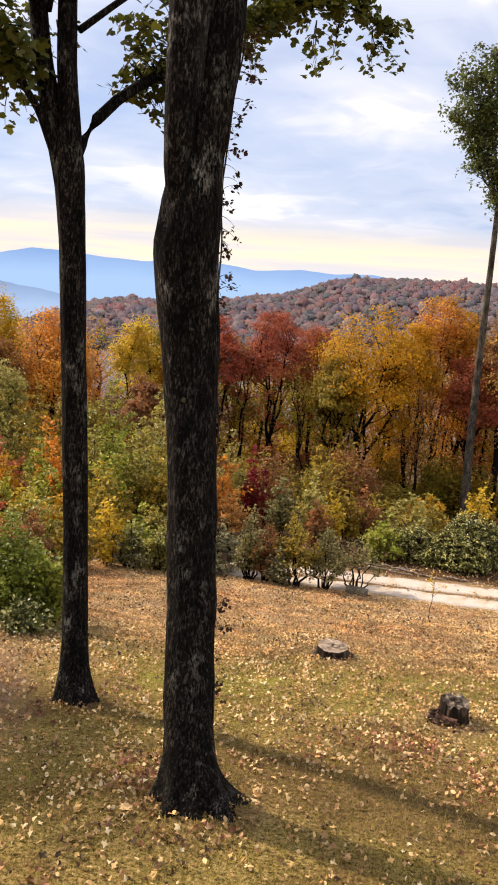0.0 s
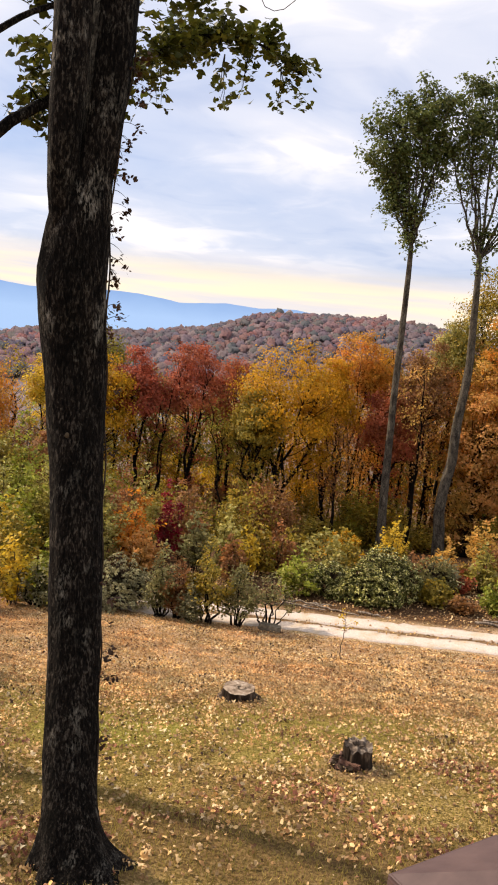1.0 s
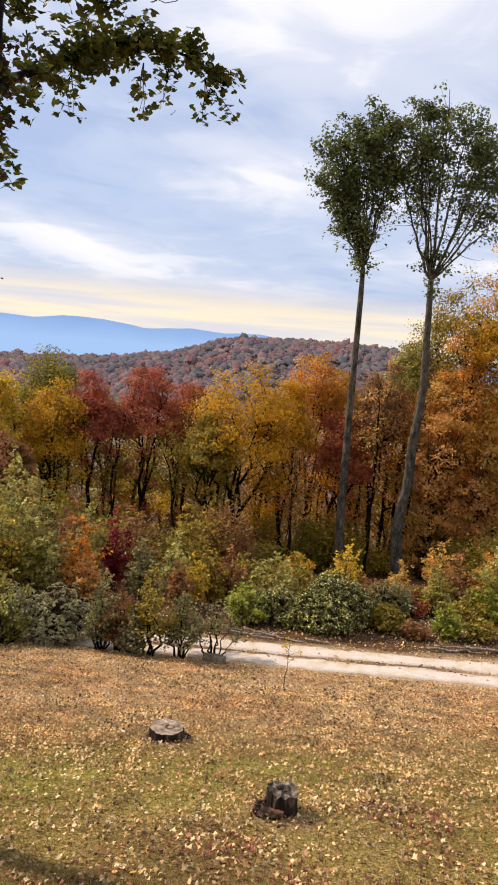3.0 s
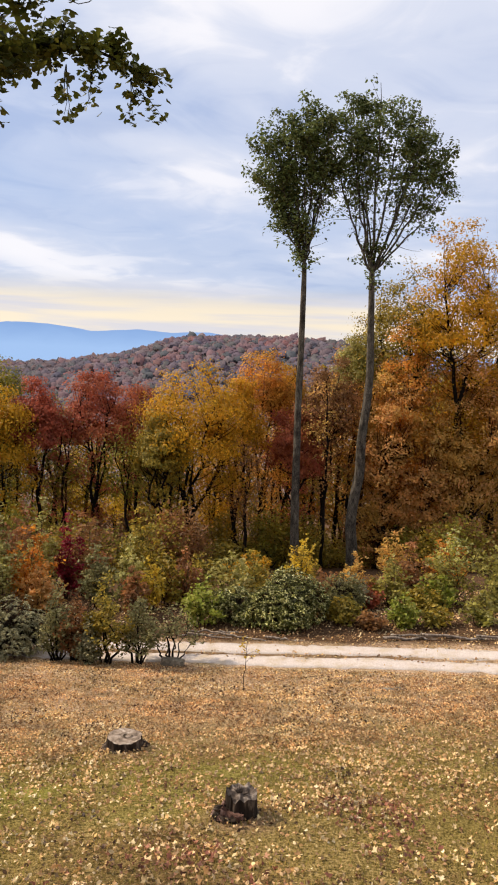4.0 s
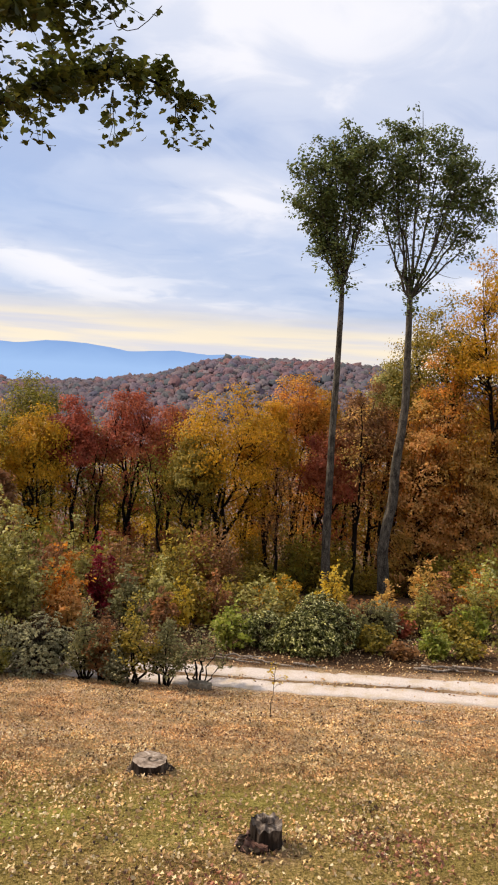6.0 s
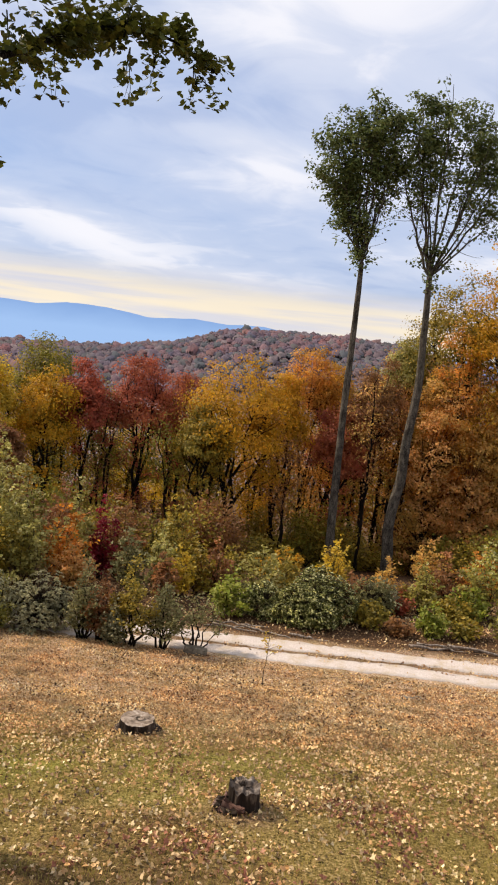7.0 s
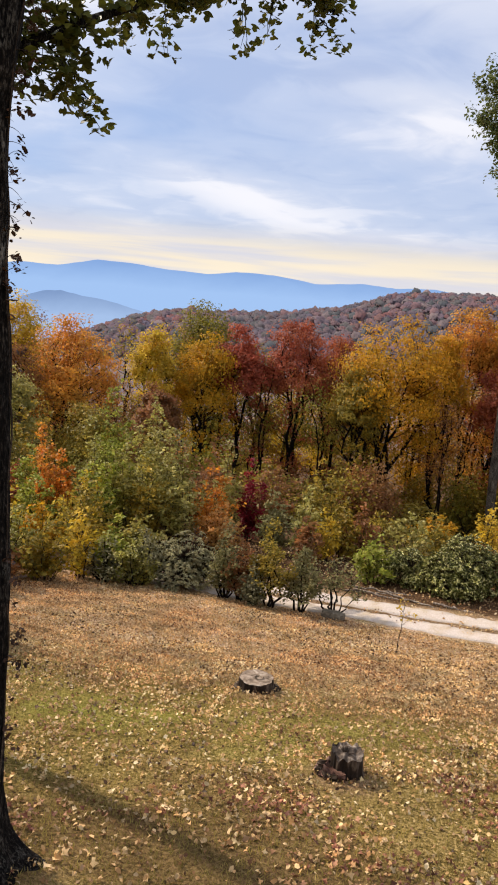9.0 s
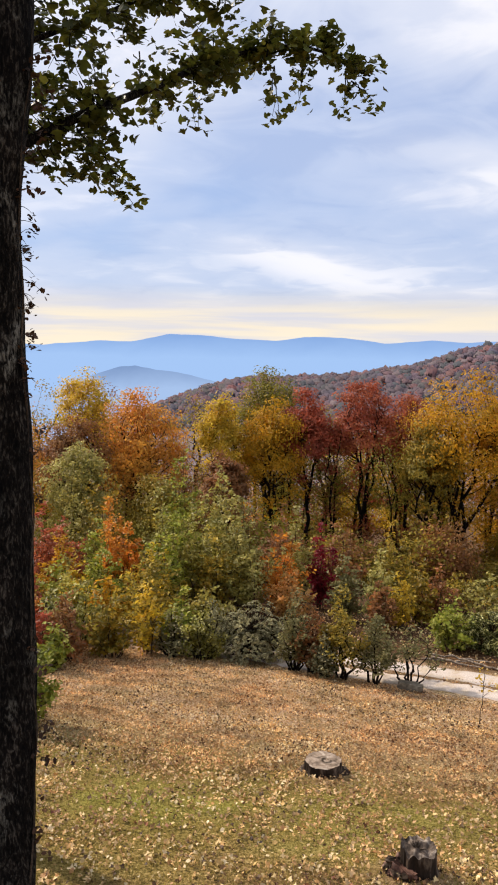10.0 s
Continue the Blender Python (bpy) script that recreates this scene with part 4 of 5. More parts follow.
def poplar(stem, radii, limbs, leaves, seed, label):
    """A tall tree with a bare stem; limbs: angle in plan, rise, reach and thickness, from the stem's top."""
    rng = np.random.default_rng(seed)
    st = np.array(stem, float)
    st[0, 2] = surf(st[0, 0], st[0, 1]) - 0.15
    o = st[0].copy()
    root = empty("poplar_tree", *o)
    T = Tubes()
    s = np.concatenate([[0], np.cumsum(np.linalg.norm(np.diff(st, axis=0), axis=1))])
    q = np.linspace(0, s[-1], 60)
    p = np.stack([np.interp(q, s, st[:, i]) for i in range(3)], -1)
    for i in range(2):
        p[1:-1, i] = np.convolve(p[:, i], [0.25, 0.5, 0.25], "valid")
    lump = 1 + 0.07 * np.array([[noise.noise((math.cos(b) * 1.3, math.sin(b) * 1.3, seed + v * 0.9)) for b in np.linspace(0, 2 * np.pi, 12, endpoint=False)] for v in q])
    T.add(p - o, np.interp(q, s, radii), 12, lump)
    top = st[-1]
    spots, limb_t = [], []
    for ang, rise, out, r in limbs:
        L = Tubes()
        e = top + np.array([math.cos(ang) * out, math.sin(ang) * out * 0.75, rise])
        mid = top + np.array([math.cos(ang) * out * 0.62, math.sin(ang) * out * 0.45, rise * 0.42])
        ln = np.stack([(1 - t) ** 2 * top + 2 * t * (1 - t) * mid + t * t * e for t in np.linspace(0, 1, 11)])
        ln[1:-1] += rng.normal(0, 0.06, (9, 3))
        L.add(ln - o, np.linspace(r, 0.014, 11), 6)
        for k in range(30):
            t = rng.uniform(0.32, 1.0)
            a = ln[int(t * 10)]
            d = rng.normal(0, 0.52, 3) * np.array([1, 1, 0.8]) + np.array([0.12 * math.cos(ang), 0, 0.42])
            L.add(bowed(a, a + d, -0.06, 4) - o, np.linspace(0.02, 0.005, 4), 3)
            spots.append((a + d, t, d))
            if t > 0.5:
                spots.append((a + d * 0.6 + rng.normal(0, 0.2, 3), t, d))
        limb_t.append(L)
    lfp, aim = [], []
    for c, t, d in spots:
        n = int(rng.integers(4, 34) * max(0.10, 3.6 * t - 1.5))
        off = np.clip(rng.normal(0, 1, (n, 3)), -1.5, 1.5) * np.array([0.23, 0.23, 0.18])
        lfp.append(c + off)
        aim.append(off / (np.linalg.norm(off, axis=1)[:, None] + 1e-6) * 0.6 + np.array([0, 0, 0.5]))
    for k in range(12):
        c = top + np.array([rng.normal(-0.1, 0.32), rng.normal(0, 0.3), rng.uniform(-0.7, 2.2)])
        off = rng.normal(0, 1, (52, 3)) * np.array([0.22, 0.22, 0.2])
        lfp.append(c + off)
        aim.append(off + np.array([0, 0, 0.5]))
    lfp, aim = np.concatenate(lfp), np.concatenate(aim)
    trunk = part_mesh("trunk", T.mesh("trunk", BARK_GREY), root)
    for L in limb_t:
        part_mesh("limb", L.mesh("limb", BARK_GREY), trunk)
    part_mesh("crown", leaf_mesh("crown", lfp - o, rng.uniform(0.12, 0.25, len(lfp)), leaves, rng, PLAIN, droop=0.5, aim=aim), root)
    return tagged(root, label, "tree", "tall trees beyond the drive")


poplar([(11.66, 43, -13), (11.52, 43, -10.0), (11.45, 43, -7.0), (11.38, 43, -3.4), (11.38, 43, -0.4), (11.36, 43, 2.4), (11.32, 43, 4.2)], [0.30, 0.24, 0.215, 0.19, 0.17, 0.15, 0.13],
       [(2.6, 6.9, 1.84, 0.085), (3.3, 7.6, 1.12, 0.085), (0.3, 7.8, 1.20, 0.08), (1.4, 8.2, 0.48, 0.08), (4.4, 6.6, 1.20, 0.065), (5.4, 7.0, 1.36, 0.065), (2.9, 4.8, 2.40, 0.06), (3.1, 6.0, 2.16, 0.06), (1.9, 7.5, 1.20, 0.06), (3.9, 2.4, 0.96, 0.045),
        (3.5, 5.4, 2.00, 0.05), (0.1, 6.0, 1.28, 0.05), (3.0, 3.6, 1.36, 0.045), (5.0, 7.8, 0.72, 0.05)],
       LEAF["poplar"], 5, "tall straight poplar with a bare grey trunk and high green crown")
poplar([(15.05, 43, -13.1), (14.95, 43, -11.6), (14.78, 43, -10.2), (14.86, 43, -8.9), (15.14, 43, -7.3), (15.12, 43, -5.2), (15.30, 43, -3.4), (15.38, 43, -1.6), (15.28, 43, 0.4), (15.20, 43, 2.4), (15.12, 43, 3.9)],
       [0.38, 0.34, 0.31, 0.30, 0.285, 0.265, 0.24, 0.22, 0.195, 0.17, 0.155],
       [(3.2, 6.1, 2.5, 0.085), (2.7, 9.0, 1.6, 0.085), (1.6, 10.0, 0.6, 0.09), (0.6, 9.4, 1.7, 0.085), (0.1, 6.8, 3.8, 0.08), (0.0, 5.6, 4.2, 0.065), (5.6, 7.8, 2.6, 0.07), (4.4, 8.4, 1.4, 0.07), (3.6, 7.6, 2.1, 0.065), (0.4, 8.2, 3.1, 0.065),
        (2.2, 9.6, 1.2, 0.06), (0.2, 9.0, 2.4, 0.06), (3.0, 7.8, 1.2, 0.055), (5.9, 7.4, 3.4, 0.055)],
       LEAF["poplar"], 8, "tall leaning poplar with a crooked grey trunk and spreading crown")

# -- the wood beyond: front trees one by one --
WOOD = [  # x, y, top, width, leaves, crown_low, leaders, fork
    (-5.8, 50, -2.5, 5.0, "moss", 0.5, 3, 0.45), (-7.7, 46, -3.6, 3.2, "yellow", 0.42, 2, 0.4), (-4.8, 47, -3.7, 4.4, "gold", 0.52, 3, 0.4),
    (-2.8, 48, -3.4, 3.5, "red", 0.66, 3, 0.5), (0.35, 49, -2.65, 4.3, "maroon", 0.6, 4, 0.4), (3.0, 51, -3.6, 3.8, "maroon", 0.5, 2, 0.5),
    (5.9, 46.5, -2.2, 6.8, "gold", 0.55, 5, 0.22), (4.2, 45.4, -4.6, 3.2, "olive", 0.6, 3, 0.34), (8.9, 48, -2.9, 3.8, "gold", 0.5, 3, 0.3),
    (10.9, 50, -1.05, 4.2, "orange", 0.55, 3, 0.4), (14.4, 48, -1.6, 4.2, "brown", 0.5, 3, 0.4), (12.6, 47.5, -4.2, 4.0, "maroon", 0.4, 3, 0.35), (12.9, 52, -2.2, 3.2, "gold", 0.5, 3, 0.4),
    (-12.1, 44.5, -3.35, 5.2, "orange", 0.5, 4, 0.35), (-16.5, 47, -2.5, 4.0, "yellow", 0.45, 2, 0.45), (-14.9, 42, -4.4, 3.8, "brown", 0.45, 3, 0.4), (-9.6, 40, -6.9, 3.6, "olive", 0.35, 3, 0.35),
    (16.6, 50, -0.1, 3.0, "pale", 0.7, 2, 0.55), (17.6, 45.6, -1.6, 4.4, "copper", 0.10, 2, 0.5), (20.2, 45.2, -3.2, 4.6, "copper", 0.06, 2, 0.5), (23.0, 45.0, -0.6, 5.4, "copper", 0.08, 3, 0.5), (18.9, 46.8, 1.2, 4.6, "orange", 0.3, 2, 0.5), (19.6, 50.0, 4.20, 6.8, "olive", 0.62, 3, 0.45), (21.8, 45.5, 6.4, 6.4, "gold", 0.64, 2, 0.62), (19.0, 49.6, -0.83, 5.9, "copper", 0.32, 3, 0.5),
    (22.6, 47.9, 0.26, 6.5, "orange", 0.34, 3, 0.5), (25.4, 47.5, 5.32, 8.0, "gold", 0.3, 3, 0.45), (26.2, 46.5, 2.27, 7.4, "copper", 0.36, 3, 0.45), (30.1, 47.2, 4.07, 8.8, "orange", 0.25, 3, 0.4),
    (-21.5, 46, -3.0, 5.5, "orange", 0.4, 3, 0.4), (-25, 48, -2.0, 6.0, "gold", 0.4, 3, 0.4), (-13.4, 38, -5.4, 3.2, "pale", 0.4, 2, 0.4), (-6.0, 40, -6.0, 2.2, "brown", 0.45, 2, 0.4),
]
NAMES = {"gold": "golden yellow", "yellow": "bright yellow", "orange": "orange", "copper": "pinkish copper", "red": "red", "moss": "dark olive green", "maroon": "dark red-brown", "green": "green", "olive": "olive and yellow",
         "brown": "brown", "pale": "pale green", "bright": "bright green", "dark": "dark evergreen", "grey": "grey-green", "dusk": "dusky", "vermilion": "vermilion", "silver": "silvery green", "crimson": "crimson"}
for i, (x, y, top, w, kind, low, nl, fk) in enumerate(WOOD):
    big = 1 if x > 17.4 else 0
    build_tree("tree", x, y, top, w, LEAF[kind], 100 + i, "tall autumn tree with %s leaves at the wood's edge" % NAMES[kind], group="trees of the wood",
               clusters=int((56 + 16 * w + 55 * big) * (0.4 if x < -20 or x > 28 else 1)), per=64 if big else 94, leaf=0.165 if big else 0.145, dome=True, round_head=not big, r0=0.11 + 0.012 * w, crown_low=low, leaders=nl, fork=fk * 0.8, lean=(random.uniform(-0.3, 0.3), 0))

# trees deeper in the wood: a few kinds, set again and again
protos = []
for i, kind in enumerate(["gold", "olive", "brown", "yellow", "olive", "orange"]):
    protos.append(build_tree("tree", -30 + i * 4.2, 58 + (i % 3) * 3, land_at(-30 + i * 4.2, 58) + 12.5, 4.8, LEAF[kind], 300 + i, "autumn tree with %s leaves deep in the wood" % NAMES[kind],
                             group="trees of the wood", clusters=60, per=50, leaf=0.2, r0=0.17, crown_low=0.12, leaders=2 + i % 2, fork=0.45))
rngF = np.random.default_rng(9)
for row, (y0, step) in enumerate(((54, 3.0), (60, 3.8), (69, 7.0))):
    for x in np.arange(-30 - row * 3, 34 + row * 4, step):
        xx, yy = x + rngF.normal(0, 0.7), y0 + rngF.normal(0, 1.6)
        line = np.interp(xx * 48 / yy, [-26, -14, -10.5, -9, -6, 0, 10, 13, 15, 30], [-3.5, -5.0, -9.0, -6.5, -4.2, -3.6, -2.8, -2.6, 0.0, 2.0]) - rngF.uniform(0.9, 2.8)
        z = land_at(xx, yy) - 0.1
        sc = (line * (1 + (yy - 48) * 0.012) - z) / 12.5
        k = protos[int(rngF.integers(6))]
        copy_thing(k, pose(xx, yy, z, 0, 0, rngF.uniform(0, 360)) @ Matrix.Diagonal((max(sc, 0.55), max(sc, 0.55), sc, 1)))

# slim trunks standing in the shade of the wood
rngS = np.random.default_rng(14)
for k in range(46):
    xx, yy = rngS.uniform(-16, 24), rngS.uniform(44.5, 56)
    z = surf(xx, yy)
    top = rngS.uniform(-6.0, -4.0) if xx < 13 else rngS.uniform(-3, 0)
    if -12.5 < xx < -8.0:
        top = -7.6
    build_tree("tree", xx, yy, top, 2.8, LEAF[["olive", "moss", "brown", "moss", "moss", "brown"][k % 6] if xx < 8 else ["orange", "brown", "copper"][k % 3]], 500 + k, "slim young tree with thin autumn leaves in the wood", group="trees of the wood",
               clusters=34, per=36, leaf=0.13, r0=rngS.uniform(0.05, 0.12), crown_low=0.36, leaders=1 + k % 2, fork=0.5, lean=(rngS.uniform(-0.6, 0.6), 0), sides=6)

# -- undergrowth between the drive and the wood --
BUSH = [  # x, y, top, width, leaves
    (-3.95, 29.6, -4.9, 1.6, "green"), (-3.0, 28.8, -5.7, 1.6, "pale"), (-4.8, 28.8, -6.0, 1.7, "green"), (-3.7, 28.0, -6.9, 2.4, "olive"), (-2.6, 28.2, -6.6, 2.4, "pale"), (-5.4, 28.4, -6.4, 2.6, "bright"), (-0.28, 30.8, -7.15, 1.1, "crimson"), (-1.5, 29.0, -7.15, 2.2, "vermilion"), (-1.0, 27.6, -8.1, 1.7, "copper"),
    (-1.2, 30.6, -6.4, 1.3, "pale"), (0.9, 28.4, -7.7, 1.4, "dusk"), (2.0, 28.0, -7.3, 1.3, "pale"), (2.7, 27.6, -7.9, 1.2, "yellow"), (2.1, 26.6, -7.9, 1.3, "brown"), (3.3, 28.6, -7.4, 1.8, "olive"),
    (4.2, 25.0, -7.85, 1.8, "bright"), (4.0, 28.8, -7.7, 2.0, "brown"), (5.6, 28.0, -7.8, 1.9, "pale"), (6.6, 29.2, -7.4, 2.0, "olive"), (8.9, 30.6, -7.3, 1.5, "yellow"), (9.6, 26.4, -8.2, 1.7, "grey"),
    (10.3, 26.6, -8.6, 1.3, "maroon"), (10.25, 23.2, -7.9, 1.2, "bright"), (11.8, 25.4, -8.3, 1.5, "olive"), (13.3, 26.6, -6.6, 2.6, "green"), (12.4, 28.0, -7.4, 2.0, "brown"), (14.6, 25.2, -7.4, 2.2, "pale"), (15.8, 27.0, -6.2, 3.0, "green"), (18.0, 26.0, -6.6, 3.0, "olive"),
    (-8.7, 31.0, -6.5, 1.5, "orange"), (-10.4, 30.0, -7.2, 2.8, "maroon"), (-12.2, 36, -5.0, 3.0, "pale"), (-7.4, 27.0, -7.6, 2.4, "bright"), (-6.2, 26.2, -8.0, 1.8, "yellow"), (-9.0, 26.6, -7.9, 2.2, "bright"), (-10.6, 26.6, -8.2, 2.2, "brown"), (-5.0, 25.6, -8.1, 1.8, "yellow"),
    (-7.4, 33.5, -6.2, 2.6, "green"), (-10.2, 34.5, -5.8, 2.8, "olive"), (-4.6, 33.0, -6.2, 2.4, "olive"), (-13.5, 31.0, -6.8, 2.8, "brown"), (-12.6, 28.0, -7.6, 2.4, "maroon"), (-15.2, 29.5, -6.6, 3.0, "orange"), (-14.6, 26.5, -7.6, 2.6, "green"),
    (-3.4, 25.8, -8.4, 1.8, "pale"), (-8.0, 24.4, -8.4, 1.6, "dark"), (-9.8, 24.2, -8.2, 1.6, "yellow"), (-11.6, 24.4, -8.0, 2.0, "green"), (-6.6, 24.0, -8.7, 1.3, "olive"),
    (0.4, 31.5, -7.2, 2.4, "brown"), (2.4, 32.0, -7.2, 2.4, "olive"), (5.0, 32.0, -7.2, 2.4, "olive"), (7.4, 33.5, -7.6, 2.6, "gold"), (9.8, 34.0, -7.4, 2.4, "olive"), (14.4, 35.0, -8.8, 2.4, "copper"), (15.6, 32.0, -8.3, 2.4, "orange"), (-2.2, 33.5, -7.0, 2.2, "brown"),
    (-5.4, 22.3, -7.5, 1.8, "olive"), (-6.3, 21.2, -7.3, 1.9, "brown"), (-7.2, 20.4, -6.9, 2.0, "maroon"), (-4.6, 23.1, -7.3, 1.5, "yellow"), (-3.7, 23.6, -7.7, 1.5, "bright"), (-6.0, 19.7, -7.55, 0.9, "bright"), (-8.2, 19.0, -6.4, 2.2, "olive"), (-6.9, 22.8, -6.7, 2.0, "green"), (-5.0, 24.6, -6.8, 2.0, "olive"), (-8.6, 22.0, -6.2, 2.4, "orange"), (-10.5, 20.5, -5.6, 2.8, "olive"),
    (8.6, 24.0, -8.2, 1.5, "olive"), (8.6, 27.0, -8.2, 1.8, "brown"), (10.2, 27.8, -7.9, 1.8, "copper"), (11.4, 27.2, -7.8, 1.8, "green"), (12.6, 25.8, -8.1, 1.6, "bright"), (12.7, 22.7, -7.7, 1.5, "green"), (9.2, 23.3, -8.5, 1.0, "brown"), (11.2, 22.9, -8.2, 1.2, "olive"),
    (-6.3, 33.0, -4.9, 2.2, "bright"), (-7.5, 28.0, -6.0, 1.0, "vermilion"), (-7.0, 28.4, -6.9, 1.1, "vermilion"), (-4.3, 31.2, -5.2, 2.2, "pale"),
    (-6.7, 25.4, -8.0, 1.5, "gold"), (-8.0, 26.0, -7.6, 1.5, "yellow"), (-9.4, 27.6, -7.3, 1.8, "gold"), (-5.8, 27.4, -7.3, 1.6, "yellow"), (-8.4, 28.8, -6.9, 1.7, "bright"), (-9.6, 25.2, -7.6, 1.5, "maroon"), (-10.4, 28.6, -6.4, 2.0, "maroon"),
    (-16.5, 24.5, -7.2, 2.6, "olive"), (17.2, 23.0, -7.6, 2.2, "bright"), (20.5, 24.5, -6.6, 3.0, "green"),
]
for i, (x, y, top, w, kind) in enumerate(BUSH):
    if 2.4 < x < 12:
        top = min(top, (-0.262 if kind == "yellow" else -0.288) * (y - 0.87))
    build_sprig("shrub", x, y, top + 0.25, w * 1.15, LEAF[kind], 700 + i, "leafy %s shrub in the undergrowth" % NAMES[kind], "undergrowth", stems=int(6 + 3 * w), per=7 if kind == "yellow" else 11, leaf=0.14)

# rhododendrons: domes of leaf rosettes
def build_rhododendron(x, y, lobes, leaves, seed, label, rosettes=150, length=0.11):
    """lobes: offset in plan, height of the middle, reach in plan, reach upwards."""
    rng = np.random.default_rng(seed)
    z0 = surf(x, y) - 0.04
    root = empty("rhododendron", x, y, z0)
    v, stems = [], []
    for dx, dy, zc, r, rz in lobes:
        shift = rng.uniform(0, 50)
        T = Tubes()
        mid = np.array([dx, dy, zc])
        T.add(wiggle((dx * 0.3, dy * 0.3, 0), mid, rng, 0.05, 6), np.linspace(0.035, 0.02, 6), 6)
        for k in range(rosettes):
            d = rng.normal(0, 1, 3)
            d[2] = abs(d[2]) if rng.random() < 0.72 else -0.7 * abs(d[2])
            d /= np.linalg.norm(d)
            bump = 1 + 0.30 * noise.noise((d[0] * 2.6 + shift, d[1] * 2.6, d[2] * 2.6)) + 0.12 * noise.noise((d[0] * 6 + shift, d[1] * 6, d[2] * 6))
            deep = 1.0 if rng.random() < 0.66 else rng.uniform(0.5, 0.9)
            c = mid + d * np.array([r, r, rz]) * bump * deep
            c[2] = max(c[2], 0.06)
            T.add(bowed(mid + (c - mid) * 0.25, c, -0.04, 3), np.linspace(0.012, 0.005, 3), 3)
            up_way = d * 0.7 + np.array([0, 0, 0.75]) + rng.normal(0, 0.2, 3)
            up_way /= np.linalg.norm(up_way)
            e1 = np.cross(up_way, (1, 0.2, 0.1))
            e1 /= np.linalg.norm(e1)
            e2 = np.cross(up_way, e1)
            n = int(rng.integers(8, 13))
            for m in range(n):
                a = 2 * math.pi * (m + rng.uniform(-0.2, 0.2)) / n
                ray = math.cos(a) * e1 + math.sin(a) * e2
                way = ray + up_way * rng.uniform(-0.25, 0.55)
                way /= np.linalg.norm(way)
                wide = np.cross(up_way, way)
                ln = length * rng.uniform(0.7, 1.15)
                v += [c, c + way * ln * 0.5 + wide * ln * 0.17 + up_way * 0.012, c + way * ln - up_way * ln * 0.18, c + way * ln * 0.5 - wide * ln * 0.17 + up_way * 0.012]
        stems.append(T)
    for T in stems:
        part_mesh("stem", T.mesh("stem", BARK_TWIG), root)
    n = len(v) // 4
    base = np.arange(n)[:, None] * 4
    part_mesh("foliage", mesh_of("foliage", np.array(v), [np.concatenate([base + np.array([[0, 1, 2]]), base + np.array([[0, 2, 3]])])], leaves), root)
    return tagged(root, label, "shrub", "rhododendrons beside the drive")


build_rhododendron(6.85, 24.2, [(0, 0, 0.75, 0.95, 0.95), (0.62, 0.1, 0.62, 0.66, 0.75), (-0.55, -0.15, 0.55, 0.7, 0.72), (0.1, 0.5, 0.9, 0.7, 0.75), (-0.15, -0.45, 0.45, 0.75, 0.55)], LEAF["dark"], 801,
                   "large rounded dark green rhododendron beside the drive", 330)
build_rhododendron(5.35, 24.9, [(0, 0, 0.5, 0.62, 0.62), (-0.5, 0.2, 0.45, 0.5, 0.5), (0.4, -0.3, 0.35, 0.55, 0.45)], LEAF["dark"], 802, "dark green rhododendron leaning on a larger one", 190)
build_rhododendron(8.75, 25.0, [(0, 0, 0.7, 0.62, 0.8), (0.35, 0.1, 0.5, 0.5, 0.6), (-0.2, -0.3, 0.4, 0.5, 0.5)], LEAF["dusk"], 803, "thin brownish rhododendron at the edge of the drive", 130)
build_rhododendron(-1.45, 23.5, [(0, 0, 0.75, 0.75, 0.85), (-0.55, 0.1, 0.6, 0.6, 0.65), (0.5, -0.05, 0.55, 0.55, 0.65), (-0.1, -0.4, 0.4, 0.7, 0.5)], LEAF["silver"], 804, "silvery green rhododendron at the lawn's edge", 300, 0.085)

# grey-green shrubs along the near edge of the drive
ROWS_S = [(-2.75, 23.6, -7.9, 1.4, "grey", 0.0), (-0.15, 22.6, -7.1, 1.2, "dusk", 0.12), (0.35, 22.4, -7.5, 0.9, "brown", 0.12), (1.2, 21.9, -6.7, 1.5, "olive", 0.2), (0.75, 22.0, -7.9, 0.9, "grey", 0.02),
          (2.1, 21.7, -7.35, 1.7, "dusk", 0.28), (3.02, 21.8, -7.6, 1.7, "dusk", 0.32), (-2.9, 23.0, -7.8, 1.6, "green", 0.05), (-3.9, 23.2, -8.1, 1.4, "grey", 0.05)]
for i, (x, y, top, w, kind, low) in enumerate(ROWS_S):
    build_sprig("shrub", x, y, top + 0.15, w * 1.1, LEAF[kind], 820 + i, "%s many-stemmed shrub at the lawn's edge" % NAMES[kind], "shrubs along the drive", stems=11 if low < 0.15 else 7, per=(14 if low < 0.15 else 20) if i != 6 else 7, leaf=0.085, clear=0.12 + low + (0.2 if i == 6 else 0), stem_r=0.034, wood=BARK_FAR, dense=1.5)

# bush close by the second tree
build_sprig("shrub", -4.85, 14.6, -5.0, 2.5, LEAF["deep"], 850, "dense green bush beside the lawn", "", stems=22, per=22, leaf=0.085, clear=0.08, dense=1.7)
build_sprig("shrub", -4.0, 14.3, -5.75, 1.2, LEAF["bright"], 851, "yellow-green leafy bush tip beside the lawn", "", stems=10, per=18, leaf=0.10, dense=1.5)
build_sprig("shrub", -4.3, 13.5, -6.25, 1.4, LEAF["dark"], 852, "low dark green shrub on the lawn's edge", "", stems=9, per=16, leaf=0.08, dense=1.4)

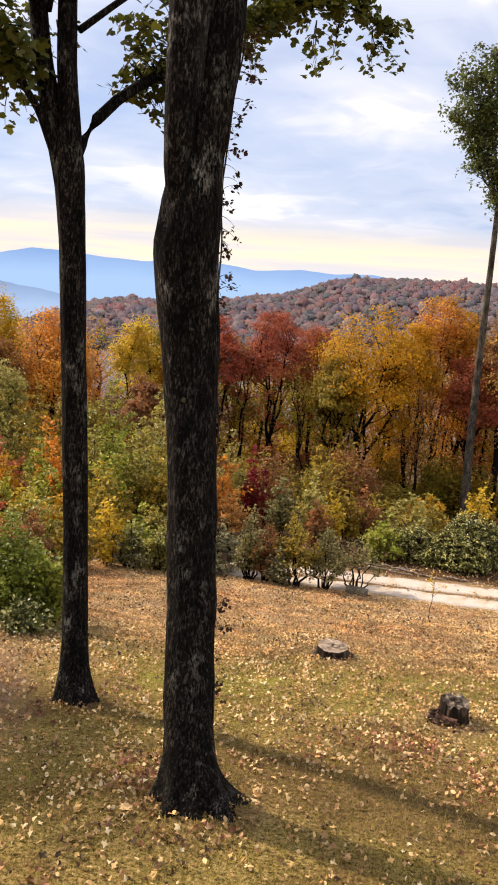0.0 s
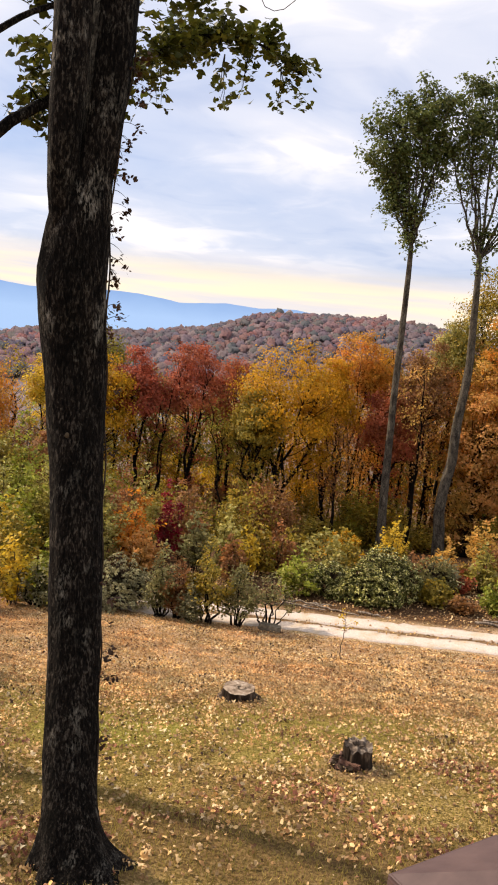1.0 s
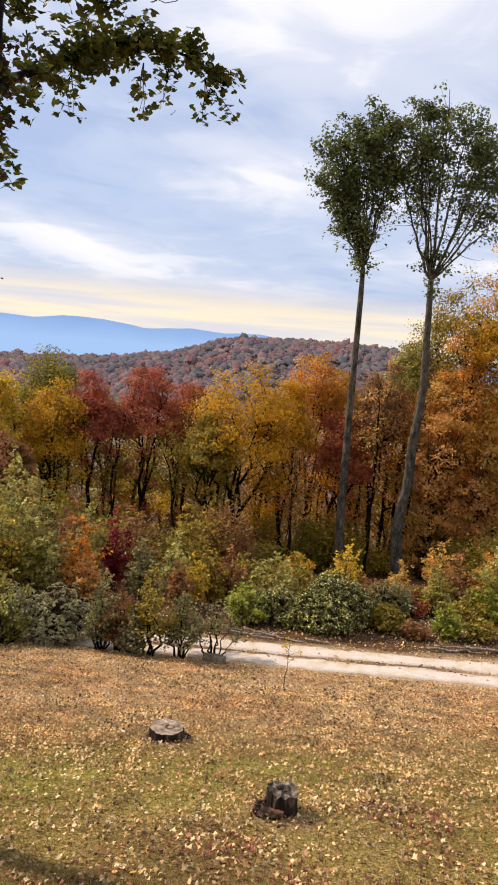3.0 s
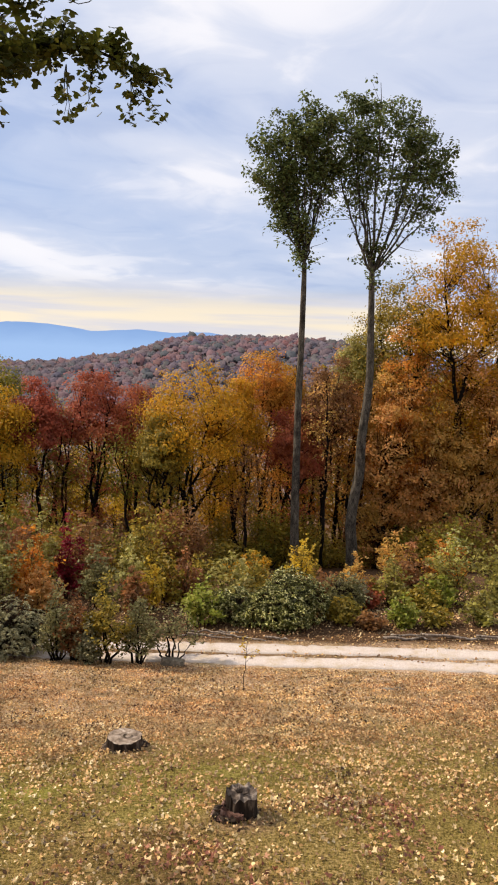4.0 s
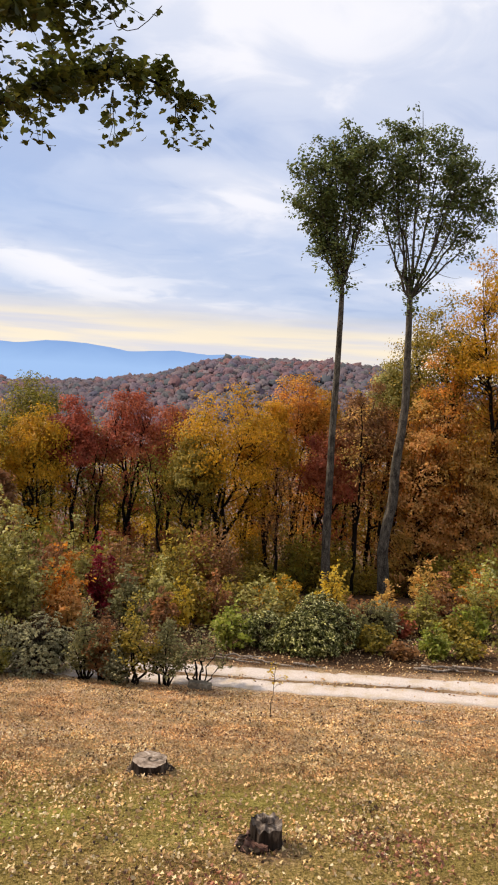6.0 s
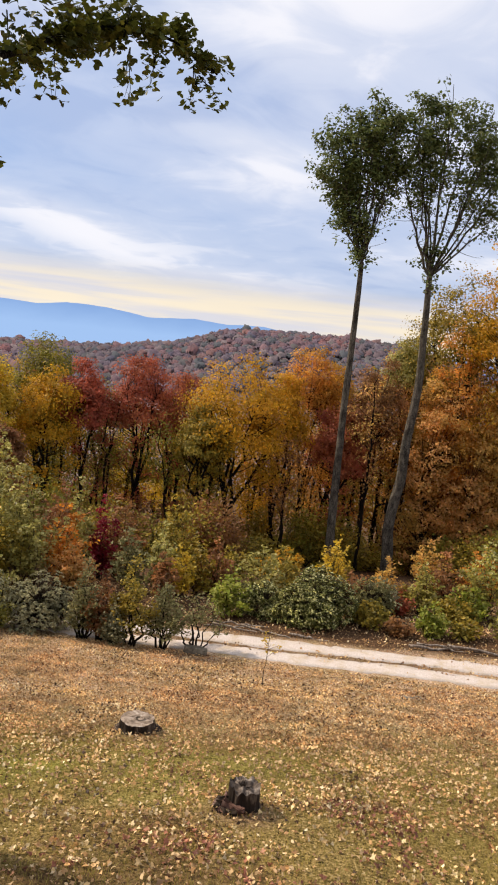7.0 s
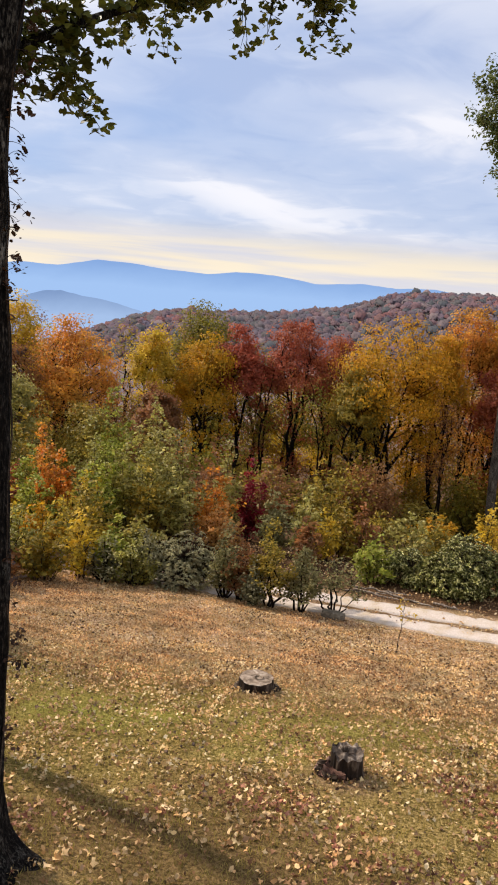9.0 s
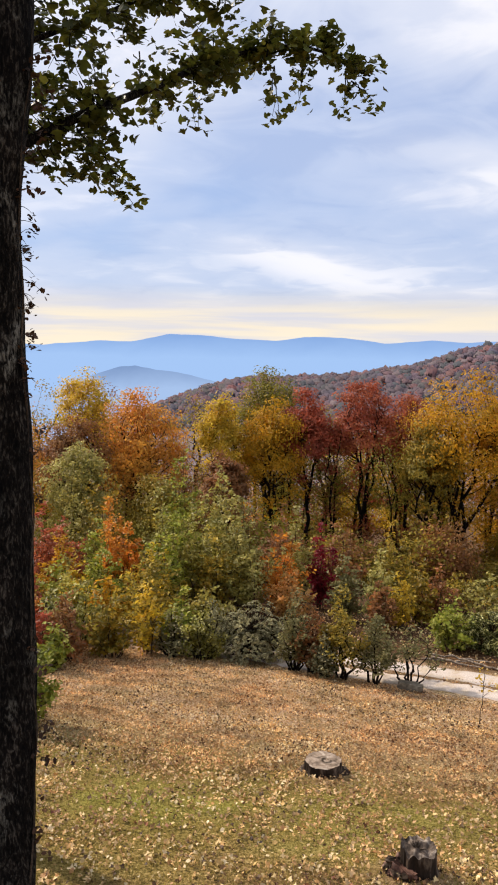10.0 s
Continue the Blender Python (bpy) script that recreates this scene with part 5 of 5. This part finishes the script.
# low growth on the wood's floor
floor_protos = [build_shrub("shrub", -13 + 2.5 * i, 37.5, land_at(-13 + 2.5 * i, 37.5) + 2.6, 2.6, LEAF[kind], 950 + i, "leafy %s shrub on the wood's floor" % NAMES[kind], "undergrowth", stems=5, clusters=34, per=42, leaf=0.16, low=0.02)
                for i, kind in enumerate(["olive", "moss", "brown", "moss", "brown", "olive"])]
rngU = np.random.default_rng(31)
for k in range(150):
    yy = rngU.uniform(40, 58)
    xx = rngU.uniform(-0.42, 0.55) * yy
    if 8.5 < xx < 18 and yy < 46:
        yy += 6.0
    z = surf(xx, yy) - 0.05
    sc = rngU.uniform(0.8, 1.4)
    tall = min(sc * rngU.uniform(0.9, 1.6), max(0.35, (-rngU.uniform(0.215, 0.27) * (yy - 0.87) - z) / 2.6))
    copy_thing(floor_protos[int(rngU.integers(6))], pose(xx, yy, z, 0, 0, rngU.uniform(0, 360)) @ Matrix.Diagonal((sc, sc, tall, 1)))

# one unseen tree beside the lawn, added to shade its edge
for i, (x, y, h, w, kind) in enumerate(((-10.2, 12.3, 9.0, 3.6, "olive"),)):
    build_tree("tree", x, y, surf(x, y) + h, w, LEAF[kind], 900 + i, "tall tree with %s leaves beside the lawn" % NAMES[kind], clusters=110, per=70, leaf=0.18, r0=0.2, crown_low=0.3, leaders=3, fork=0.35)


# ---- things on the lawn ----
def stump_body(name, r, h, seed, sides=40, flare=0.5, taper=0.08, ragged=0.03, splits=0.05):
    bm = bmesh.new()
    rings = []
    for j, f in enumerate((-0.12, 0.0, 0.08, 0.2, 0.4, 0.6, 0.8, 0.95, 1.0)):
        ring = []
        for i in range(sides):
            a = 2 * math.pi * i / sides
            lob = noise.noise((math.cos(a) * 1.5, math.sin(a) * 1.5, seed)) * 0.5 + 0.5
            rid = noise.noise((math.cos(a) * 6, math.sin(a) * 6, seed + 4 + f * 0.6)) * splits
            fl = max(0.0, 1 - f * 2.2) ** 2 * flare * (0.3 + lob)
            rr = r * (1 + fl - taper * f + rid + 0.08 * (lob - 0.5))
            z = h * f + (noise.noise((math.cos(a) * 2.6, math.sin(a) * 2.6, seed + 8)) * ragged if f > 0.9 else 0)
            ring.append(bm.verts.new((rr * math.cos(a), rr * math.sin(a), z)))
        rings.append(ring)
    for a, b in zip(rings, rings[1:]):
        for i in range(sides):
            bm.faces.new((a[i], a[(i + 1) % sides], b[(i + 1) % sides], b[i]))
    return bm, rings[-1], h


def stump_top_mesh(r, h, seed, sides=40, hollow=0.0, ragged=0.03, taper=0.08, splits=0.05, rough=0.012):
    bm = bmesh.new()
    prev = None
    for k, f in enumerate((0.0, 0.2, 0.28, 0.42, 0.56, 0.7, 0.84, 1.0)):
        ring = []
        for i in range(sides):
            a = 2 * math.pi * i / sides
            lob = noise.noise((math.cos(a) * 1.5, math.sin(a) * 1.5, seed)) * 0.5 + 0.5
            rid = noise.noise((math.cos(a) * 6, math.sin(a) * 6, seed + 4.6)) * splits
            rr = r * f * (1 - taper + 0.08 * (lob - 0.5) + rid * f)
            z = h - hollow * max(0, 1 - f * 3.2) + noise.noise((rr * 13 * math.cos(a), rr * 13 * math.sin(a), seed)) * rough + (noise.noise((math.cos(a) * 2.6, math.sin(a) * 2.6, seed + 8)) * ragged if f > 0.9 else 0)
            ring.append(bm.verts.new((rr * math.cos(a), rr * math.sin(a), z)))
            if f == 0:
                break
        if prev is not None:
            if len(prev) == 1:
                for i in range(sides):
                    bm.faces.new((prev[0], ring[i], ring[(i + 1) % sides]))
            else:
                for i in range(sides):
                    bm.faces.new((prev[i], prev[(i + 1) % sides], ring[(i + 1) % sides], ring[i]))
        prev = ring
    return bm


ROTTEN = wood_mat("rotten_root_wood", "2a1a15", "6c5044", "b69a8a")
GREY_STUB = wood_mat("grey_broken_wood", "1c1612", "5e5248", "aa9c8c")
SX, SY = 1.52, 13.35
flat_stump = empty("tree_stump", SX, SY, surf(SX, SY))
bm, top_ring, hh = stump_body("bark", 0.30, 0.19, 2.0, sides=72, flare=0.26, ragged=0.02, splits=0.08)
part("bark", bm, DARK_WOOD, flat_stump)
part("cut_face", stump_top_mesh(0.30, 0.19, 2.0, 72, hollow=0.012, ragged=0.02, splits=0.08), CUT_WOOD, flat_stump, "grey weathered cut face with a hollow heart")
# darker ring laid on the cut face to mark its hollow
heart = bmesh.new()
inner = [heart.verts.new((0.05 + 0.05 * math.cos(a) + 0.012 * noise.noise((math.cos(a) * 2, math.sin(a) * 2, 4.0)), 0.035 * math.sin(a), 0.186)) for a in np.linspace(0, 2 * math.pi, 24, endpoint=False)]
outer = [heart.verts.new((0.05 + (0.082 + 0.02 * noise.noise((math.cos(a) * 2.2, math.sin(a) * 2.2, 1.0))) * math.cos(a), (0.058 + 0.02 * noise.noise((math.cos(a) * 2.6, math.sin(a) * 2.6, 7.0))) * math.sin(a), 0.198)) for a in np.linspace(0, 2 * math.pi, 24, endpoint=False)]
for i in range(24):
    if i not in (3, 4, 5, 6):
        heart.faces.new((inner[i], inner[(i + 1) % 24], outer[(i + 1) % 24], outer[i]))
part("heart", heart, STUMP_BARK, flat_stump, "dark broken ring round the heart")
tagged(flat_stump, "low wide tree stump with a grey sawn top", "tree stump")

TX, TY = 2.90, 10.0
tall_stump = empty("tree_stump", TX, TY, surf(TX, TY))
bm, top_ring, hh = stump_body("bark", 0.20, 0.28, 6.0, sides=64, flare=0.22, ragged=0.07, taper=0.02, splits=0.10)
part("bark", bm, DARK_WOOD, tall_stump)
part("cut_face", stump_top_mesh(0.20, 0.28, 6.0, 64, hollow=0.03, ragged=0.07, taper=0.02, splits=0.10, rough=0.05), GREY_STUB, tall_stump, "rough grey broken top")
rngR = random.Random(17)
for k in range(22):
    u, far_out = rngR.uniform(-3.1, -2.0), rngR.uniform(0.2, 0.33)
    sc = rngR.uniform(0.035, 0.07) * (1.3 if far_out < 0.26 else 1.0)
    b2 = bmesh.new()
    bmesh.ops.create_cube(b2, size=2.0)
    bmesh.ops.subdivide_edges(b2, edges=b2.edges, cuts=2, use_grid_fill=True)
    for v in b2.verts:
        v.co += Vector((noise.noise(v.co * 1.3 + Vector((k * 5, 0, 0))), noise.noise(v.co * 1.3 + Vector((0, k * 5, 0))), noise.noise(v.co * 1.3 + Vector((0, 0, k * 5))))) * 0.7
    turn = Matrix.Rotation(rngR.uniform(0, 6.28), 4, "Z") @ Matrix.Rotation(rngR.uniform(-0.5, 0.5), 4, "X") @ Matrix.Rotation(rngR.uniform(-0.4, 0.4), 4, "Y")
    bmesh.ops.transform(b2, verts=b2.verts, matrix=Matrix.Translation((far_out * math.cos(u), far_out * math.sin(u), sc * 0.5 + 0.4 * max(0.0, 0.3 - far_out))) @ turn @ Matrix.Diagonal((sc * 1.3, sc * 0.6, sc * 0.75, 1)))
    part("root_lump", b2, ROTTEN if k % 3 else DARK_WOOD, tall_stump, "splintered rotten root wood")
TS = Tubes()
rngT = np.random.default_rng(3)
for k in range(14):
    a = np.array([-0.02, 0.0, 0.25])
    TS.add(wiggle(a, a + np.array([rngT.normal(0, 0.05), rngT.normal(0, 0.05), rngT.uniform(0.04, 0.12)]), rngT, 0.005, 4), np.linspace(0.006, 0.002, 4), 4)
part_mesh("tuft", TS.mesh("tuft", BARK_TWIG), tall_stump, "tuft of dead shoots on top")
tagged(tall_stump, "dark rotten tree stump with crumbling roots", "tree stump")


def rock(name, x, y, sx, sy, sz, rz, mat, seed, label, category):
    b2 = bmesh.new()
    bmesh.ops.create_cube(b2, size=2.0)
    bmesh.ops.subdivide_edges(b2, edges=b2.edges, cuts=4, use_grid_fill=True)
    for v in b2.verts:
        n = v.co.normalized()
        v.co = v.co.lerp(n * 1.25, 0.35)
        v.co += n * (0.18 * noise.noise(v.co * 1.4 + Vector((seed, 0, 0))) + 0.06 * noise.noise(v.co * 5))
    for v in b2.verts:
        v.co = Vector((v.co.x * sx, v.co.y * sy, v.co.z * sz))
    me = bpy.data.meshes.new(name)
    b2.to_mesh(me)
    b2.free()
    me.materials.append(mat)
    ob = new(name, me)
    ob.matrix_basis = pose(x, y, surf(x, y) + sz * 0.55, -8, 3, rz)
    return tagged(ob, label, category)


rock("flat_stone", 3.0, 21.38, 0.32, 0.17, 0.12, -14, GREY_STONE, 3.0, "flat grey stone slab on the lawn's edge", "stone")
rock("flat_stone", 7.75, 17.3, 0.28, 0.14, 0.025, 8, GREY_STONE, 9.0, "flat stone sunk in the leafy lawn", "stone")

# sapling with a few yellow leaves
QX, QY = 4.42, 18.4
sap = empty("sapling", QX, QY, surf(QX, QY) - 0.02)
TP = Tubes()
rngQ = np.random.default_rng(8)
main = wiggle((0, 0, 0), (0.06, 0.02, 1.12), rngQ, 0.015, 8)
TP.add(main, np.linspace(0.011, 0.004, 8), 6)
sl = []
for k in range(9):
    a = main[rngQ.integers(4, 8)]
    e = a + np.array([rngQ.normal(0, 0.14), rngQ.normal(0, 0.12), rngQ.uniform(0.03, 0.2)])
    TP.add(bowed(a, e, 0.02, 4), np.linspace(0.005, 0.002, 4), 4)
    for j in range(4):
        sl.append(e + rngQ.normal(0, 0.035, 3))
part_mesh("stem", TP.mesh("stem", BARK_TWIG), sap)
part_mesh("foliage", leaf_mesh("foliage", np.array(sl), rngQ.uniform(0.05, 0.09, len(sl)), LEAF["yellow"], rngQ, OAK, droop=0.8), sap, "few yellow leaves")
tagged(sap, "thin young sapling with a few yellow leaves", "sapling")


# fallen logs and cut branches along the far side of the drive
def log(x, y, length, r, rz, seed, label, lift=0.0, tilt=0.0):
    rng = np.random.default_rng(seed)
    T = Tubes()
    p = wiggle((-length / 2, 0, 0), (length / 2, 0, length * tilt), rng, 0.03, 10)
    T.add(np.concatenate([p[:1], p, p[-1:]]), np.concatenate([[0.001], np.linspace(1, 0.6, 10) * r * (1 + 0.1 * rng.normal(0, 1, 10)), [0.001]]), 10)
    ob = new("log", T.mesh("log", LOG_WOOD))
    ob.matrix_basis = pose(x, y, surf(x, y) + r * 0.7 + lift, 0, 0, rz)
    return tagged(ob, label, "log", "logs along the drive")


log(4.4, 23.35, 1.7, 0.036, -22, 1, "pale fallen log lying in leaf litter")
log(4.1, 23.65, 1.5, 0.028, 2, 2, "thin fallen branch lying in leaf litter")
log(5.15, 23.05, 1.6, 0.034, -30, 3, "pale fallen log lying in leaf litter", 0.04)
log(4.5, 23.75, 1.9, 0.03, -8, 4, "thin fallen branch lying in leaf litter", 0.05)
log(6.5, 22.6, 1.4, 0.04, -18, 5, "dark fallen branch under a rhododendron")
log(10.15, 21.75, 2.0, 0.042, -9, 6, "weathered fallen log beside the drive")
log(11.3, 21.45, 2.2, 0.045, -14, 7, "pale weathered log beside the drive", 0.07)
log(10.7, 21.75, 2.6, 0.036, -10, 8, "weathered fallen log beside the drive", 0.02)
log(12.9, 20.95, 2.4, 0.042, -13, 9, "weathered fallen log beside the drive", 0.03)

# ---- railing post of the deck ----
NX, NY, NZ = 0.530, 0.780, -0.425
post = empty("railing_post", NX, NY, surf(NX, NY), 26.6)
H = NZ - surf(NX, NY)


def slab_box(z0, z1, half, bevel):
    b2 = bmesh.new()
    bmesh.ops.create_cube(b2, size=1.0, matrix=Matrix.Translation((0, 0, (z0 + z1) / 2)) @ Matrix.Diagonal((half * 2, half * 2, z1 - z0, 1)))
    bmesh.ops.bevel(b2, geom=b2.edges[:], offset=bevel, segments=2, affect="EDGES")
    return b2


part("shaft", slab_box(-0.1, H - 0.085, 0.046, 0.004), DECK_PAINT, post)
part("moulding", slab_box(H - 0.095, H - 0.068, 0.056, 0.004), DECK_PAINT, post)
b2 = slab_box(H - 0.068, H - 0.03, 0.067, 0.003)
part("cap_rim", b2, DECK_PAINT, post)
b2 = bmesh.new()
lo = [b2.verts.new((sx * 0.0655, sy * 0.0655, H - 0.031)) for sx, sy in ((-1, -1), (1, -1), (1, 1), (-1, 1))]
apex = b2.verts.new((0, 0, H))
for i in range(4):
    b2.faces.new((lo[i], lo[(i + 1) % 4], apex))
b2.faces.new(lo[::-1])
part("cap", b2, DECK_PAINT, post, "low pyramid cap")
slope = math.atan(0.83)
b2 = bmesh.new()
bmesh.ops.create_cube(b2, size=1.0, matrix=Matrix.Diagonal((1.7, 0.09, 0.038, 1)))
bmesh.ops.bevel(b2, geom=b2.edges[:], offset=0.006, segments=2, affect="EDGES")
reach = 0.85 * math.cos(slope) + 0.045
bmesh.ops.transform(b2, verts=b2.verts, matrix=Matrix.Translation((-reach, 0.007, H - 0.115 + 0.83 * (0.067 - reach) - 0.019 / math.cos(slope))) @ Matrix.Rotation(-slope, 4, "Y"))
part("handrail", b2, DECK_PAINT, post, "sloping stair handrail")
tagged(post, "brown painted railing post with a pyramid cap and handrail", "post")

# ---- far woods on the hill ----
HILL = Mat("hazed_autumn_woods", 1.0, 0.0)
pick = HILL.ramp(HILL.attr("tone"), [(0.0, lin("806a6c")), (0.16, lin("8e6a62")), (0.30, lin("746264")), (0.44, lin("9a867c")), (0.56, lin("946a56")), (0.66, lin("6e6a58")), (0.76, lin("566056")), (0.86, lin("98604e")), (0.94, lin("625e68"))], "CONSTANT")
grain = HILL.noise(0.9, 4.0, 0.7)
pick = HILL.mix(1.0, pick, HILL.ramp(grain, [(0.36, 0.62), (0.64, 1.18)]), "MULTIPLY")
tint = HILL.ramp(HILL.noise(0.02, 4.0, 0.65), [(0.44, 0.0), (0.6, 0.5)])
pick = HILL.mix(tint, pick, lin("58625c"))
# mauve-grey over every tone: distance haze put into the base colour
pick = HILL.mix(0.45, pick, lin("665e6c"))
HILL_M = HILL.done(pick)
rngH = np.random.default_rng(12)
ico = bmesh.new()
bmesh.ops.create_icosphere(ico, subdivisions=2, radius=1.0)
iv = np.array([v.co[:] for v in ico.verts])
iv /= np.linalg.norm(iv, axis=1)[:, None]
ifc = np.array([[v.index for v in f.verts] for f in ico.faces if f.calc_center_median().z > -0.3])
ico.free()
hv, hn, ht, tri, quad, at0 = [], [], [], [], [], 0
corner = np.array([(-1, -0.7), (1, -0.8), (0.8, 0.8), (-0.9, 0.9)]) * 0.5
for yy in np.arange(545, 766, 5.0):
    for xx in np.arange(-275, 260, 4.8):
        a, b = xx + rngH.normal(0, 2.2), yy + rngH.normal(0, 2.2)
        z = land_at(a, b)
        if z < -0.115 * b:
            continue
        r = rngH.uniform(1.9, 4.6)
        tall = r * rngH.uniform(0.7, 1.15)
        z += rngH.normal(0.3, 1.0)
        size = np.array([r, r, tall])
        mid = np.array([a, b, z + tall * 0.35])
        ph = rngH.uniform(0, 6.28, 6)
        lump = 1 + 0.16 * np.sin(iv[:, 0] * 5 + ph[0]) * np.sin(iv[:, 2] * 5 + ph[1]) + 0.13 * np.sin(iv[:, 0] * 11 + ph[2]) * np.sin(iv[:, 1] * 10 + ph[3]) * np.sin(iv[:, 2] * 11 + ph[4]) + rngH.normal(0, 0.13, len(iv))
        hv.append(iv * lump[:, None] * size + mid)
        hn.append(iv * (0.45 + 0.9 * (lump[:, None] - 1)) + np.array([0, -0.1, 0.72]))
        tri.append(at0 + ifc)
        at0 += len(iv)
        n = 26
        d = rngH.normal(0, 1, (n, 3))
        d[:, 2] = np.abs(d[:, 2]) + 0.1
        d /= np.linalg.norm(d, axis=1)[:, None]
        t = np.cross(d + rngH.normal(0, 0.4, (n, 3)), rngH.normal(0, 1, (n, 3)))
        t /= np.linalg.norm(t, axis=1)[:, None]
        w = np.cross(d, t)
        s = rngH.uniform(0.6, 1.3, n)[:, None, None]
        hv.append(((d * size * 1.08 + mid)[:, None, :] + s * (corner[None, :, 0:1] * t[:, None, :] + corner[None, :, 1:2] * w[:, None, :])).reshape(-1, 3))
        hn.append(np.repeat(d * 0.45 + np.array([0, -0.1, 0.72]), 4, axis=0))
        quad.append(at0 + np.arange(n * 4).reshape(-1, 4))
        at0 += n * 4
        ht.append(np.full(n * 4 + len(iv), rngH.random()))
hv, hn = np.concatenate(hv), np.concatenate(hn)
hn = hn / np.linalg.norm(hn, axis=1)[:, None]
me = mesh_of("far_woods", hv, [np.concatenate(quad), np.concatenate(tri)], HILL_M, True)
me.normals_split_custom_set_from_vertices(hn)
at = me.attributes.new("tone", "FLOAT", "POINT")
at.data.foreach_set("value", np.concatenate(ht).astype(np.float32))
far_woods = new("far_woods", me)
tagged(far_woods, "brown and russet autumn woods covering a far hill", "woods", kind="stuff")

# ---- fallen leaves and grass ----
rngL = np.random.default_rng(21)


def scatter(n, x0, x1, y0, y1, keep):
    out = []
    while len(out) < n:
        x, y = rngL.uniform(x0, x1), rngL.uniform(y0, y1)
        if rngL.random() < keep(x, y):
            out.append((x, y))
    return out


def lawn_density(x, y):
    if y > road_near(x) - 0.05:
        return 0.0
    k = 1.0 if y < 12 else 0.55
    p = 0.45 + k * 0.6 * noise.noise((x * 0.5, y * 0.5, 2.0)) + k * 0.55 * noise.noise((x * 1.8, y * 1.8, 8.0))
    return min(1.0, max(0.12, (p + 0.08) * (0.6 + 0.65 * min(1.0, max(0.0, (y - 6) / 9)))))


pts = scatter(190000, -7, 15, 3.6, 23.5, lawn_density)
c = np.array([(x, y, surf(x, y) + rngL.uniform(0.008, 0.055)) for x, y in pts])
near_c, mid_c, far_c = c[c[:, 1] < 9.0], c[(c[:, 1] >= 9.0) & (c[:, 1] < 13.0)], c[c[:, 1] >= 13.0]
for cc, shape, big in ((near_c[::7], RAGGED, 1.35), (near_c[1::4], OAK, 1.0), (mid_c[::5], RAGGED, 1.2), (mid_c[1::3], OAK, 0.95), (far_c, PLAIN, 0.98)):
    size = rngL.uniform(0.028, 0.066, len(cc)) * rngL.choice([0.75, 1.0, 1.25], len(cc)) * big
    tagged(new("fallen_leaves", leaf_mesh("fallen_leaves", cc, size, LEAF["fallen"], rngL, shape, flat_lie=True, fold=0.5)), "dry fallen leaves strewn over the lawn", "leaves", kind="stuff")
pts = scatter(1500, -3, 5.5, 5.0, 10.5, lambda x, y: max(0.0, min(1.0, 2.6 * noise.noise((x * 0.55, y * 0.8, 21.0)) - 0.25 + 0.9 * math.exp(-((x - 1.9) / 0.7) ** 2 - ((y - 8.7) / 0.5) ** 2))))
c = np.array([(x, y, surf(x, y) + rngL.uniform(0.01, 0.04)) for x, y in pts])
tagged(new("fallen_leaves", leaf_mesh("fallen_leaves", c, rngL.uniform(0.045, 0.09, len(c)), LEAF["russet"], rngL, RAGGED, flat_lie=True, fold=0.5)), "russet fallen leaves in patches on the lawn", "leaves", kind="stuff")
pts = scatter(15000, -12, 18, 17.0, 30.0, lambda x, y: 1.0 if y > road_near(x) + 1.85 + 0.3 * noise.noise((x * 1.5, y, 3.0)) else (0.9 if abs(y - road_near(x) - 0.98) < 0.22 + 0.25 * noise.noise((x * 1.3, 7.0, 3.0)) else 0.02))
c = np.array([(x, y, surf(x, y) + rngL.uniform(0.008, 0.03)) for x, y in pts])
tagged(new("leaf_litter", leaf_mesh("leaf_litter", c, rngL.uniform(0.04, 0.09, len(c)), LEAF["fallen"], rngL, OAK, flat_lie=True, fold=0.35)), "brown leaf litter under the shrubs by the drive", "leaves", kind="stuff")

GRASS = leaf_mat("grass_blades", ["978840", "a69248", "827c32", "bca05a", "6e6a2e", "c8ae6c"], 0.3, 0.6)
pts = scatter(85000, -6.5, 13, 3.8, 17.5, lambda x, y: max(0.1, min(1.0, (15 - y) / 7)) if x > -3.2 else 0.2)
n = len(pts)
foot = np.array([(x, y, surf(x, y) - 0.004) for x, y in pts])
ang = rngL.uniform(0, 6.283, n)
hgt = rngL.uniform(0.025, 0.075, n)
side = np.stack([np.cos(ang), np.sin(ang), np.zeros(n)], -1) * 0.006
tipv = foot + np.stack([rngL.normal(0, 0.02, n), rngL.normal(0, 0.02, n), hgt], -1)
v = np.stack([foot - side, foot + side, tipv], 1).reshape(-1, 3)
tagged(new("grass", mesh_of("grass", v, [np.arange(n * 3).reshape(-1, 3)], GRASS)), "short dry autumn grass on the lawn", "grass", kind="stuff")
